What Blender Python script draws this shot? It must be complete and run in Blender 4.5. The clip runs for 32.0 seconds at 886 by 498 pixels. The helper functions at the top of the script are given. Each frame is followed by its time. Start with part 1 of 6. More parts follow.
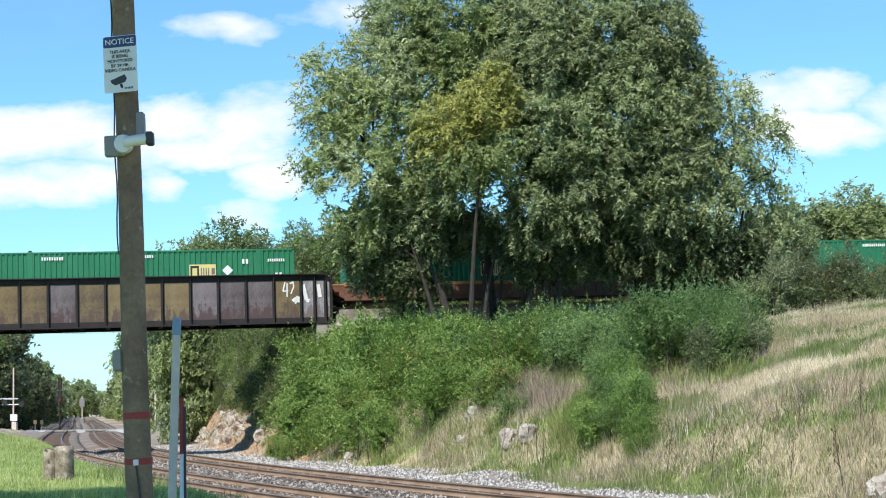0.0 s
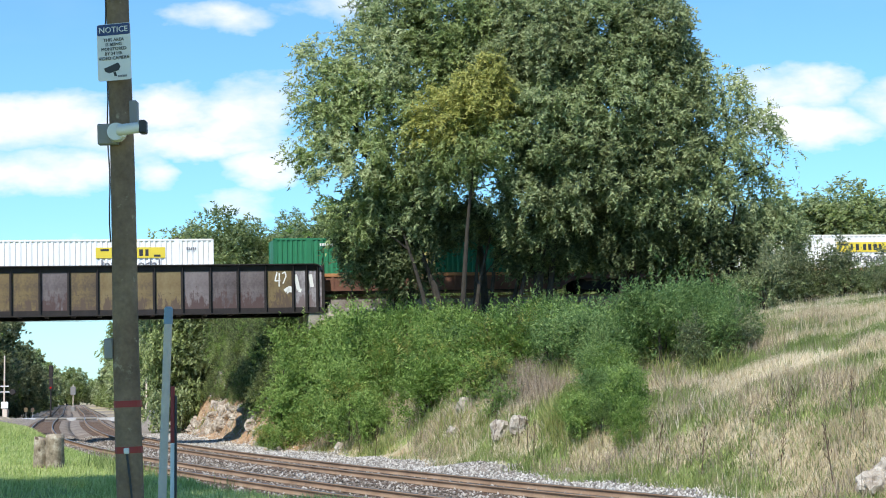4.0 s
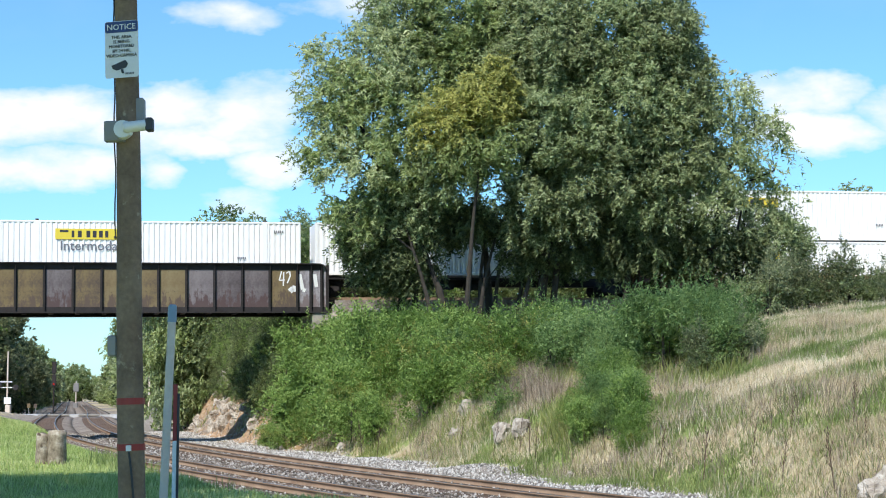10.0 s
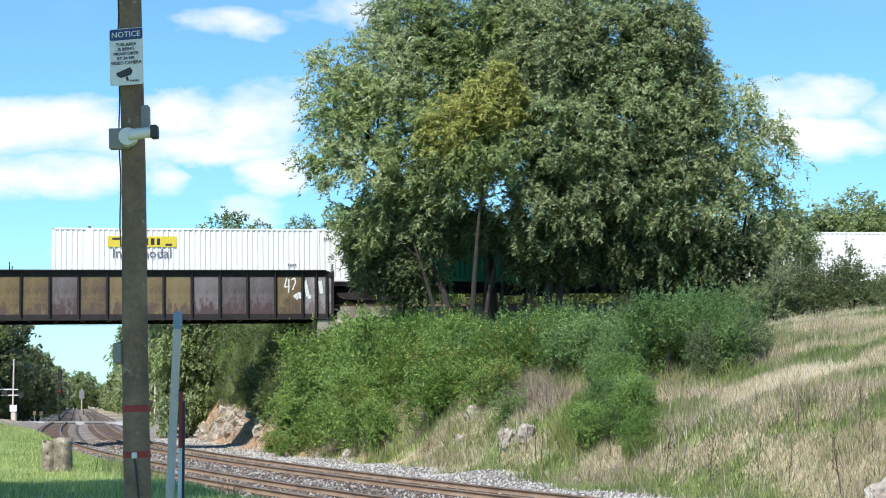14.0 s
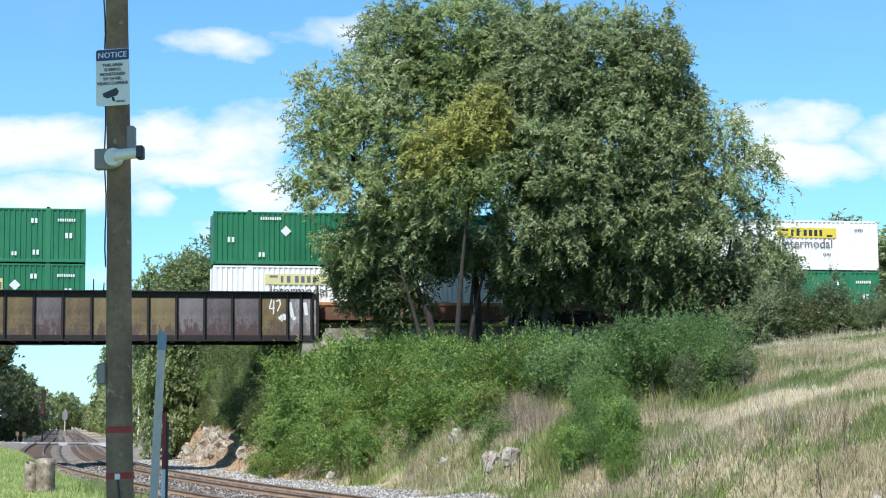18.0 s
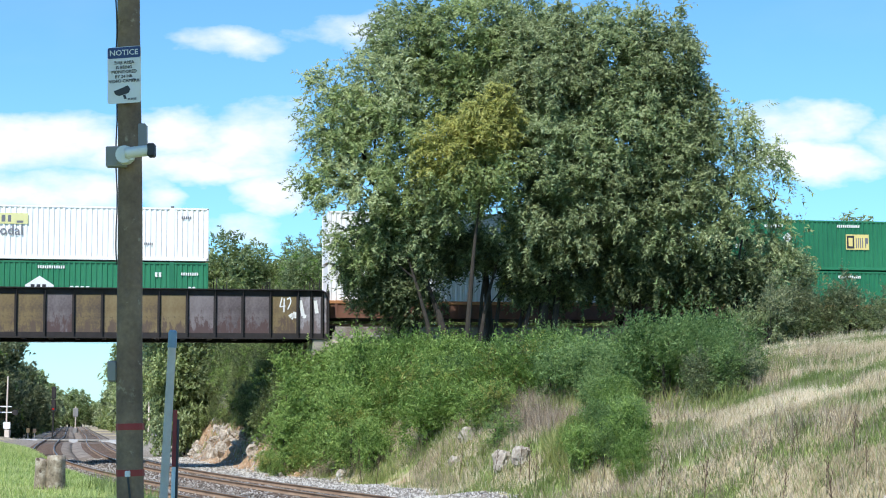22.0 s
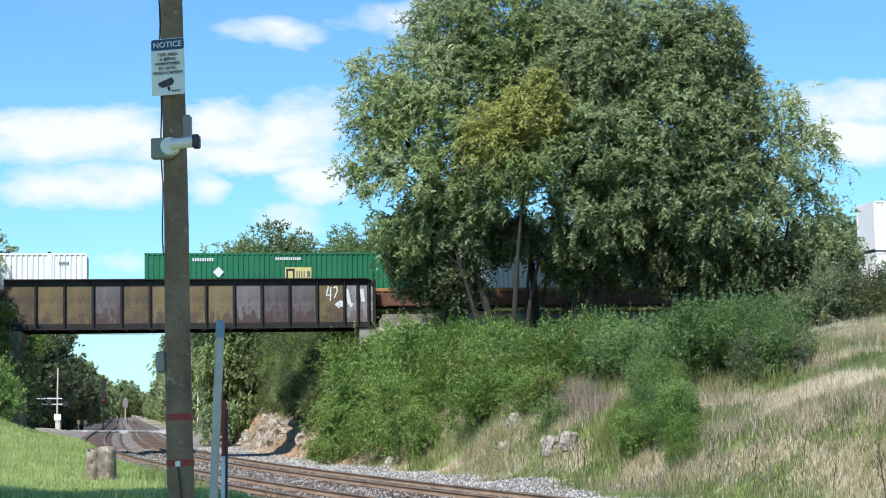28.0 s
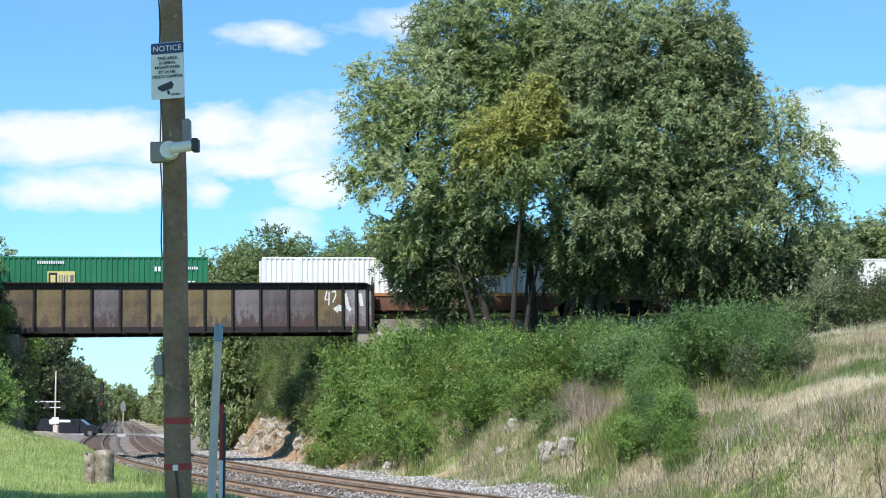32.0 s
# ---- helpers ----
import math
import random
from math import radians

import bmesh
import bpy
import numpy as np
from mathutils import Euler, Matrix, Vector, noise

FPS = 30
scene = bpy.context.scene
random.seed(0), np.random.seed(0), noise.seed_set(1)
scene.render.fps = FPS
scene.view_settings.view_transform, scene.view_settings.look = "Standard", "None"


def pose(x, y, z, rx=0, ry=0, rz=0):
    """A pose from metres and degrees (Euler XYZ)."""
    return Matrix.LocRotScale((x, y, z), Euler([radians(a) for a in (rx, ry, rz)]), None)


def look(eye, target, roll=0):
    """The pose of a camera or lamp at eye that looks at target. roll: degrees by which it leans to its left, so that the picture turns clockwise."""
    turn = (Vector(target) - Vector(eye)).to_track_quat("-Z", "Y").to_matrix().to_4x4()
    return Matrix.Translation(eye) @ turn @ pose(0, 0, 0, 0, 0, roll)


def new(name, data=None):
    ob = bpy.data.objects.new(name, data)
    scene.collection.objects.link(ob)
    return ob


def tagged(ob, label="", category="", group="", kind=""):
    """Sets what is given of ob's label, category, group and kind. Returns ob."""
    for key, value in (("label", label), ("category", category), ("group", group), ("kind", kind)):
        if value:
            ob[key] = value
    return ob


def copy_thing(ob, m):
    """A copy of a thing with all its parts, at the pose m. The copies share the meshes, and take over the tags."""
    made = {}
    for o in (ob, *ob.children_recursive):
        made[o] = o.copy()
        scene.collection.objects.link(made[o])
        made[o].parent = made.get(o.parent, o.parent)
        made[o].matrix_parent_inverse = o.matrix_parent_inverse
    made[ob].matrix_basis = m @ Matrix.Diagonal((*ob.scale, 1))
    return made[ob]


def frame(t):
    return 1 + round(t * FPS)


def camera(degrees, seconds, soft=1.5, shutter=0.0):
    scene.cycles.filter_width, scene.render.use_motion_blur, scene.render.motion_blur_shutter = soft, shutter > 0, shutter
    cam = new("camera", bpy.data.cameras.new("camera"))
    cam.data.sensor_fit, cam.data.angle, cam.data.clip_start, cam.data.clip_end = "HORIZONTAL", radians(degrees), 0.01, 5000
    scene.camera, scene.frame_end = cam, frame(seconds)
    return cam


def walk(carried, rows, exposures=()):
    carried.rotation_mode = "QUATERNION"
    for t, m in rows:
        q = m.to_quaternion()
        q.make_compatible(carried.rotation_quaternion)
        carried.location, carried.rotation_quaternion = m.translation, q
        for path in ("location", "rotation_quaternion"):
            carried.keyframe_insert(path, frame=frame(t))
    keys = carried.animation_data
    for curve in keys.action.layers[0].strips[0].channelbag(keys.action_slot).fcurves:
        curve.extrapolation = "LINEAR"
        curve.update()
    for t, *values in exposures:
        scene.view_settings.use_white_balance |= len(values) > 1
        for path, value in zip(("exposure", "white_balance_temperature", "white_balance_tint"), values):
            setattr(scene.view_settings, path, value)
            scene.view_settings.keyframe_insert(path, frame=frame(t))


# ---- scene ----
# Camera: held by hand at one spot beside the tracks, turning a little.
cam = camera(28.4, 32.0, soft=1.05)
EYE = (0.0, 0.0, 2.2)
POLE_LEAN = 1.75
ORIENT = [  # seconds, yaw, pitch and roll in degrees
    (0.0, -0.031, 5.050, -1.020), (0.5, 0.038, 5.045, -1.026), (1.0, 0.020, 4.992, -1.096), (1.5, -0.007, 4.971, -0.756),
    (2.0, -0.094, 4.975, -0.807), (2.5, -0.176, 4.920, -0.852), (3.0, -0.213, 4.878, -0.791), (3.5, -0.240, 4.808, -0.612),
    (5.5, -0.310, 4.723, -0.443), (6.0, -0.320, 4.757, -0.334), (6.5, -0.313, 4.769, -0.434), (7.0, -0.338, 4.730, -0.558),
    (7.5, -0.350, 4.749, -0.457), (8.0, -0.348, 4.804, -0.318), (8.5, -0.356, 4.860, -0.374), (9.0, -0.273, 4.837, -0.223),
    (9.5, -0.183, 4.787, 0.094), (10.0, -0.119, 4.814, 0.267), (10.5, -0.090, 4.833, 0.061), (11.0, -0.088, 4.858, -0.052),
    (11.5, -0.064, 4.866, 0.104), (12.0, -0.042, 4.890, 0.191), (12.5, -0.024, 4.952, 0.036), (13.0, 0.000, 4.978, 0.000),
    (13.5, 0.020, 4.976, -0.002), (14.0, 0.048, 5.013, 0.076), (14.5, -0.041, 5.075, 0.264), (16.5, -0.239, 5.409, 0.219),
    (17.0, -0.263, 5.513, 0.422), (17.5, -0.345, 5.641, 0.433), (18.0, -0.432, 5.751, 0.377), (18.5, -0.516, 5.853, 0.330),
    (19.0, -0.601, 5.873, 0.355), (19.5, -0.644, 5.861, 0.360), (20.0, -0.551, 5.857, 0.358), (20.5, -0.398, 5.856, 0.691),
    (21.0, -0.260, 5.809, 0.702), (21.5, -0.166, 5.755, 0.464), (22.0, -0.084, 5.703, 0.613), (22.5, -0.001, 5.655, 0.768),
    (23.0, 0.096, 5.643, 0.922), (23.5, 0.222, 5.685, 1.029), (24.0, 0.390, 5.723, 1.058), (24.5, 0.582, 5.782, 1.161),
    (25.0, 0.712, 5.735, 0.880), (25.5, 0.835, 5.568, 0.362), (27.5, 1.356, 5.284, -0.017), (28.0, 1.405, 5.261, -0.121),
    (28.5, 1.441, 5.257, 0.029), (29.0, 1.443, 5.289, -0.092), (29.5, 1.450, 5.304, -0.149), (30.0, 1.450, 5.333, 0.027),
    (30.5, 1.423, 5.359, -0.061), (31.0, 1.385, 5.369, -0.210), (31.5, 1.373, 5.374, -0.152), (32.0, 1.365, 5.424, 0.145),
]


def held(yaw, pitch, roll):
    return Matrix.Translation(EYE) @ pose(0, 0, 0, 0, 0, yaw) @ pose(0, 0, 0, 90 + pitch, 0, 0) @ pose(0, 0, 0, 0, 0, roll)


walk(cam, [(t, held(a, b, c)) for t, a, b, c in ORIENT],
     [(0.0, 0.23, 6350, 10), (9.0, 0.18, 6320, 10), (14.0, 0.21, 6250, 10), (17.0, 0.17, 6180, 10), (20.0, 0.24, 6100, 10), (23.0, 0.2, 6080, 10), (25.0, 0.1, 6080, 10), (32.0, 0.16, 6180, 10)])

# World, sun and sky. Heaps of cumulus: across, up, half width, half height and thickness, as slopes seen from the camera's spot.
CLOUDS = (
    (-0.240, 0.158, 0.060, 0.0165, 1), (-0.222, 0.131, 0.052, 0.0130, 1), (-0.178, 0.150, 0.034, 0.0150, 0.9),
    (-0.148, 0.164, 0.026, 0.0150, 1), (-0.108, 0.161, 0.028, 0.0200, 1),
    (-0.132, 0.147, 0.056, 0.0090, 1), (-0.160, 0.129, 0.014, 0.0110, 0.8),
    (-0.095, 0.134, 0.018, 0.0110, 0.9), (0.209, 0.175, 0.028, 0.0160, 1),
    (0.217, 0.153, 0.036, 0.0120, 1), (-0.114, 0.220, 0.028, 0.0090, 0.5),
    (-0.060, 0.227, 0.030, 0.0080, 0.42), (-0.115, 0.111, 0.018, 0.0070, 0.36),
    (-0.200, 0.087, 0.022, 0.0060, 0.4), (-0.310, 0.150, 0.030, 0.0180, 1),
    (0.285, 0.162, 0.040, 0.0220, 1),
)
SUN_EL, SUN_AZ = 50.0, 204.0   # azimuth clockwise from +y
sun_way = Vector((math.sin(radians(SUN_AZ)) * math.cos(radians(SUN_EL)), math.cos(radians(SUN_AZ)) * math.cos(radians(SUN_EL)), math.sin(radians(SUN_EL))))
sun = new("sun", bpy.data.lights.new("sun", "SUN"))
sun.data.energy, sun.data.angle, sun.data.color = 5.0, radians(0.55), (1.0, 0.95, 0.87)
sun.matrix_world = look(sun_way * 100, (0, 0, 0))


class Nodes:
    """Short hand for node trees."""
    def __init__(self, tree, fresh=True):
        self.tree = tree
        if fresh:
            tree.nodes.clear()

    def put(self, socket, value):
        if isinstance(value, bpy.types.NodeSocket):
            self.tree.links.new(value, socket)
        else:
            socket.default_value = value

    def maths(self, op, a, b=0.0, c=0.0):
        n = self.tree.nodes.new("ShaderNodeMath")
        n.operation = op
        for s, v in zip(n.inputs, (a, b, c)):
            self.put(s, v)
        return n.outputs[0]

    def mix(self, fac, a, b):
        n = self.tree.nodes.new("ShaderNodeMixRGB")
        for s, v in zip(n.inputs, (fac, a, b)):
            self.put(s, v)
        return n.outputs[0]

    def ramp(self, fac, stops):
        n = self.tree.nodes.new("ShaderNodeValToRGB")
        while len(n.color_ramp.elements) < len(stops):
            n.color_ramp.elements.new(0.5)
        for e, (p, c) in zip(n.color_ramp.elements, stops):
            e.position, e.color = p, (*c, 1) if len(c) == 3 else c
        self.put(n.inputs[0], fac)
        return n.outputs[0]

    def noise(self, co, scale, detail=4.0, rough=0.55):
        n = self.tree.nodes.new("ShaderNodeTexNoise")
        self.put(n.inputs["Vector"], co)
        n.inputs["Scale"].default_value, n.inputs["Detail"].default_value, n.inputs["Roughness"].default_value = scale, detail, rough
        return n.outputs[0]


def grey(v):
    return (v, v, v)


world = bpy.data.worlds.new("sky")
scene.world = world
world.use_nodes = True
N = Nodes(world.node_tree)
sky = N.tree.nodes.new("ShaderNodeTexSky")
sky.sky_type, sky.sun_disc = "NISHITA", False
sky.sun_elevation, sky.sun_rotation = radians(SUN_EL), radians(SUN_AZ)
sky.air_density, sky.dust_density, sky.ozone_density = 1.0, 0.3, 1.5
co = N.tree.nodes.new("ShaderNodeTexCoord").outputs["Generated"]
sep = N.tree.nodes.new("ShaderNodeSeparateXYZ")
N.put(sep.inputs[0], co)
along = N.maths("MAXIMUM", N.maths("ABSOLUTE", sep.outputs[1]), 0.05)
u = N.maths("DIVIDE", sep.outputs[0], along)
v = N.maths("DIVIDE", sep.outputs[2], along)
cloud_co = N.tree.nodes.new("ShaderNodeCombineXYZ")
N.put(cloud_co.inputs[0], u)
N.put(cloud_co.inputs[1], N.maths("MULTIPLY", v, 1.9))
rag = N.noise(cloud_co.outputs[0], 16.0, 7.0, 0.55)
wisp = N.noise(cloud_co.outputs[0], 5.0, 5.0, 0.5)
warp_a, warp_b = N.noise(cloud_co.outputs[0], 9.0, 5.0, 0.6), N.noise(cloud_co.outputs[0], 13.0, 5.0, 0.6)
u = N.maths("ADD", u, N.maths("MULTIPLY", N.maths("SUBTRACT", warp_a, 0.5), 0.075))
v = N.maths("ADD", v, N.maths("MULTIPLY", N.maths("SUBTRACT", warp_b, 0.5), 0.030))
mask = -1.5
for cu, cv, hu, hv, thick in CLOUDS:
    q = N.maths("ADD", N.maths("POWER", N.maths("DIVIDE", N.maths("SUBTRACT", u, cu), hu * 1.22), 2.0),
                N.maths("POWER", N.maths("DIVIDE", N.maths("SUBTRACT", v, cv), hv * 1.22), 2.0))
    mask = N.maths("MAXIMUM", mask, N.maths("MULTIPLY", N.maths("SUBTRACT", 1.0, q), thick))
lump = N.maths("ADD", mask, N.maths("MULTIPLY", N.maths("SUBTRACT", rag, 0.5), 2.6))
heap = N.ramp(lump, [(0.0, grey(0.0)), (0.3, grey(0.36)), (0.85, grey(1.0))])
thin = N.ramp(wisp, [(0.52, grey(0.0)), (0.85, grey(0.10))])
tint = N.tree.nodes.new("ShaderNodeVectorMath")
tint.operation = "MULTIPLY"
N.put(tint.inputs[0], sky.outputs[0])
tint.inputs[1].default_value = (0.85, 1.33, 1.66)
haze = N.mix(N.maths("MAXIMUM", heap, thin), tint.outputs[0], (9.0, 9.2, 9.6, 1))
back = N.tree.nodes.new("ShaderNodeBackground")
N.put(back.inputs[0], haze)
back.inputs[1].default_value = 0.1
outw = N.tree.nodes.new("ShaderNodeOutputWorld")
N.put(outw.inputs[0], back.outputs[0])


# Materials.
def stuff_mat(name, cols, rough=0.8, metal=0.0, scale=3.0, fine=25.0, bump=0.3, dist=0.02, vary=0.0, island=0.0, spots=None, trans=0.0):
    """A surface whose colour runs through cols by coarse noise, with fine grain and relief."""
    m = bpy.data.materials.new(name)
    m.use_nodes = True
    K = Nodes(m.node_tree)
    co = K.tree.nodes.new("ShaderNodeTexCoord").outputs["Object"]
    a, b = K.noise(co, scale), K.noise(co, fine, 5.0, 0.65)
    f = K.maths("ADD", K.maths("MULTIPLY", a, 0.65), K.maths("MULTIPLY", b, 0.35))
    if vary:
        f = K.maths("ADD", f, K.maths("MULTIPLY", K.maths("SUBTRACT", K.tree.nodes.new("ShaderNodeObjectInfo").outputs["Random"], 0.5), vary))
    if island:
        f = K.maths("ADD", f, K.maths("MULTIPLY", K.maths("SUBTRACT", K.tree.nodes.new("ShaderNodeNewGeometry").outputs["Random Per Island"], 0.5), island))
    n = len(cols)
    col = K.ramp(f, [(0.3 + 0.4 * i / max(n - 1, 1), c) for i, c in enumerate(cols)])
    if spots:
        where, amount, tone = spots
        col = K.mix(K.ramp(K.noise(co, where, 6.0, 0.7), [(amount, grey(0.0)), (amount + 0.08, grey(1.0))]), col, (*tone, 1))
    p = K.tree.nodes.new("ShaderNodeBsdfPrincipled")
    K.put(p.inputs["Base Color"], col)
    K.put(p.inputs["Roughness"], K.maths("ADD", rough - 0.1, K.maths("MULTIPLY", b, 0.2)))
    p.inputs["Metallic"].default_value = metal
    if bump:
        bp = K.tree.nodes.new("ShaderNodeBump")
        bp.inputs["Strength"].default_value, bp.inputs["Distance"].default_value = bump, dist
        K.put(bp.inputs["Height"], b)
        K.put(p.inputs["Normal"], bp.outputs[0])
    o = K.tree.nodes.new("ShaderNodeOutputMaterial")
    if trans:
        t = K.tree.nodes.new("ShaderNodeBsdfTranslucent")
        K.put(t.inputs["Color"], col)
        x = K.tree.nodes.new("ShaderNodeMixShader")
        x.inputs[0].default_value = trans
        K.put(x.inputs[1], p.outputs[0])
        K.put(x.inputs[2], t.outputs[0])
        K.put(o.inputs[0], x.outputs[0])
    else:
        K.put(o.inputs[0], p.outputs[0])
    return m


def plain(name, c, rough=0.5, metal=0.0):
    return stuff_mat(name, [tuple(x * 0.88 for x in c), c], rough, metal, 2.0, 30.0, 0.08, 0.005)


def leafy(name, dark, mid, light):
    m = stuff_mat(name, [dark, mid, light], 0.55, 0.0, 0.3, 3.0, 0.0, island=0.5, trans=0.5)
    for n in m.node_tree.nodes:
        if n.type == "BSDF_PRINCIPLED":
            n.inputs["Specular IOR Level"].default_value = 0.25
    return m


M_LEAF = leafy("locust leaf", (0.148, 0.190, 0.066), (0.285, 0.352, 0.126), (0.455, 0.525, 0.235))
M_LEAF_GREY = leafy("grey green leaf", (0.138, 0.180, 0.076), (0.265, 0.330, 0.142), (0.450, 0.510, 0.270))
M_LEAF_COOL = leafy("cool grey-green leaf", (0.128, 0.158, 0.070), (0.245, 0.295, 0.132), (0.43, 0.48, 0.25))
M_LEAF_YEL = leafy("yellowing leaf", (0.19, 0.205, 0.055), (0.355, 0.37, 0.098), (0.56, 0.54, 0.175))
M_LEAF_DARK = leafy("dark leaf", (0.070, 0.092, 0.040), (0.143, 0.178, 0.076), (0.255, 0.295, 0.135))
M_LEAF_BUSH = leafy("shrub leaf", (0.112, 0.190, 0.042), (0.222, 0.340, 0.078), (0.385, 0.505, 0.155))
M_LEAF_BLUE = leafy("cool shrub leaf", (0.098, 0.170, 0.055), (0.195, 0.300, 0.098), (0.335, 0.450, 0.175))
M_LEAF_FAR = leafy("far leaf", (0.110, 0.146, 0.075), (0.211, 0.245, 0.128), (0.354, 0.368, 0.202))
M_LEAF_PALE = leafy("pale locust leaf", (0.205, 0.248, 0.108), (0.380, 0.435, 0.210), (0.610, 0.655, 0.370))
M_DRY = stuff_mat("dry grass", [(0.30, 0.25, 0.14), (0.58, 0.49, 0.32), (0.85, 0.77, 0.60)], 0.8, 0, 0.35, 2.0, 0.0, island=0.28, trans=0.3)
M_GRASS = stuff_mat("green grass", [(0.10, 0.14, 0.035), (0.20, 0.26, 0.075), (0.36, 0.41, 0.15)], 0.7, 0, 0.5, 3.0, 0.0, island=0.28, trans=0.35)
M_TURF = stuff_mat("mown turf", [(0.22, 0.30, 0.075), (0.40, 0.49, 0.145), (0.60, 0.63, 0.28)], 0.7, 0, 0.5, 3.0, 0.0, island=0.45, trans=0.35)
M_BROWN = stuff_mat("dead brush", [(0.16, 0.125, 0.085), (0.30, 0.235, 0.17), (0.46, 0.38, 0.28)], 0.9, 0, 0.6, 3.0, 0.0, island=0.5, trans=0.2)
M_BARK = stuff_mat("bark", [(0.022, 0.018, 0.013), (0.060, 0.048, 0.036)], 0.9, 0, 4.0, 25.0, 0.8, 0.03)
# Paler spots put dappled sunlight into the weathered wood's colour.
M_POLE = stuff_mat("weathered dappled pole wood", [(0.095, 0.062, 0.040), (0.19, 0.128, 0.083), (0.31, 0.215, 0.14)], 0.85, 0, 3.0, 30.0, 0.6, 0.01, spots=(7.0, 0.60, (0.36, 0.29, 0.20)))
M_GRAVEL = stuff_mat("ballast stone", [(0.20, 0.18, 0.155), (0.40, 0.365, 0.32), (0.62, 0.585, 0.53)], 0.9, 0, 1.5, 14.0, 1.0, 0.05, island=0.6)
M_FOULED = stuff_mat("brown ballast stone", [(0.10, 0.08, 0.06), (0.23, 0.19, 0.155), (0.46, 0.42, 0.37)], 0.9, 0, 0.7, 14.0, 1.0, 0.05, island=0.6)
M_BED = stuff_mat("fouled ballast", [(0.10, 0.075, 0.055), (0.21, 0.17, 0.135), (0.36, 0.32, 0.28)], 0.95, 0, 0.6, 9.0, 1.0, 0.06)
M_TIE = stuff_mat("creosoted tie", [(0.055, 0.036, 0.024), (0.13, 0.085, 0.06)], 0.9, 0, 2.0, 20.0, 0.5, 0.02, vary=0.3)
M_RUST = stuff_mat("rusty rail", [(0.15, 0.09, 0.055), (0.26, 0.17, 0.105), (0.34, 0.235, 0.155)], 0.85, 0.0, 1.0, 18.0, 0.4, 0.01)
M_HEAD = stuff_mat("worn rail head", [(0.10, 0.095, 0.09), (0.26, 0.25, 0.24)], 0.35, 0.8, 1.0, 30.0, 0.1, 0.003)
M_BLACK = stuff_mat("near-black steel", [(0.012, 0.010, 0.010), (0.04, 0.032, 0.03)], 0.75, 0.2, 2.0, 14.0, 0.4, 0.02)
# Well cars: darker brown sides and platforms, brighter orange top rails and deck plates.
M_CAR = stuff_mat("darker brown car paint", [(0.085, 0.034, 0.022), (0.155, 0.066, 0.040), (0.22, 0.105, 0.065)], 0.7, 0, 0.8, 9.0, 0.2, 0.01, spots=(3.0, 0.66, (0.10, 0.05, 0.03)))
M_CARTOP = stuff_mat("brighter orange car paint", [(0.26, 0.105, 0.04), (0.42, 0.19, 0.075), (0.52, 0.27, 0.11)], 0.7, 0, 0.8, 9.0, 0.2, 0.01, spots=(2.2, 0.62, (0.12, 0.06, 0.04)))
M_WHITE = stuff_mat("white container paint", [(0.80, 0.79, 0.77), (0.88, 0.87, 0.85)], 0.5, 0, 0.4, 6.0, 0.05, 0.005, spots=(1.2, 0.74, (0.55, 0.52, 0.46)))
M_GREEN = stuff_mat("green container paint", [(0.012, 0.13, 0.06), (0.018, 0.17, 0.075), (0.03, 0.20, 0.095)], 0.55, 0, 0.4, 6.0, 0.05, 0.005, vary=0.2)
M_YELLOW = plain("yellow paint", (0.75, 0.58, 0.05))
M_MARK = plain("white marking", (0.80, 0.80, 0.78))
M_INK = plain("dark lettering", (0.03, 0.03, 0.035))
M_GREYINK = plain("grey lettering", (0.16, 0.16, 0.18))
M_SIGN = plain("white sign face", (0.74, 0.73, 0.74))
M_BLUE = plain("navy sign band", (0.025, 0.05, 0.17))
M_GALV = stuff_mat("galvanised post", [(0.54, 0.45, 0.37), (0.72, 0.61, 0.50)], 0.7, 0.0, 2.0, 20.0, 0.1, 0.003)
M_TEAL = plain("pale blue cap", (0.24, 0.33, 0.41))
M_RED = plain("red tape", (0.29, 0.025, 0.022))
M_PLASTIC = plain("white plastic", (0.72, 0.71, 0.69), 0.35)
M_BOX = plain("grey junction box", (0.24, 0.23, 0.22))
# The darkest tone of the limestone ramp stands in for shaded crevices.
M_ROCK = stuff_mat("limestone", [(0.11, 0.08, 0.055), (0.40, 0.345, 0.275), (0.72, 0.67, 0.59)], 0.9, 0, 1.6, 9.0, 1.0, 0.06)
M_STUMP = stuff_mat("bleached wood", [(0.05, 0.036, 0.022), (0.27, 0.215, 0.15), (0.58, 0.52, 0.42)], 0.9, 0, 4.0, 18.0, 1.0, 0.03, spots=(3.5, 0.56, (0.075, 0.05, 0.03)))
M_CONC = stuff_mat("old concrete", [(0.17, 0.15, 0.12), (0.36, 0.33, 0.28)], 0.9, 0, 1.2, 12.0, 0.5, 0.02)
M_ROAD = stuff_mat("pale asphalt", [(0.22, 0.21, 0.20), (0.44, 0.43, 0.41), (0.66, 0.64, 0.62)], 0.9, 0, 0.35, 3.0, 0.3, 0.01)
M_TRUCK = plain("dark navy car paint", (0.004, 0.005, 0.012), 0.65)
M_ALLOY = plain("dull alloy", (0.16, 0.16, 0.17), 0.6)
M_GLASS = plain("dark glass", (0.02, 0.025, 0.03), 0.1)
M_TYRE = plain("tyre rubber", (0.015, 0.015, 0.015), 0.9)


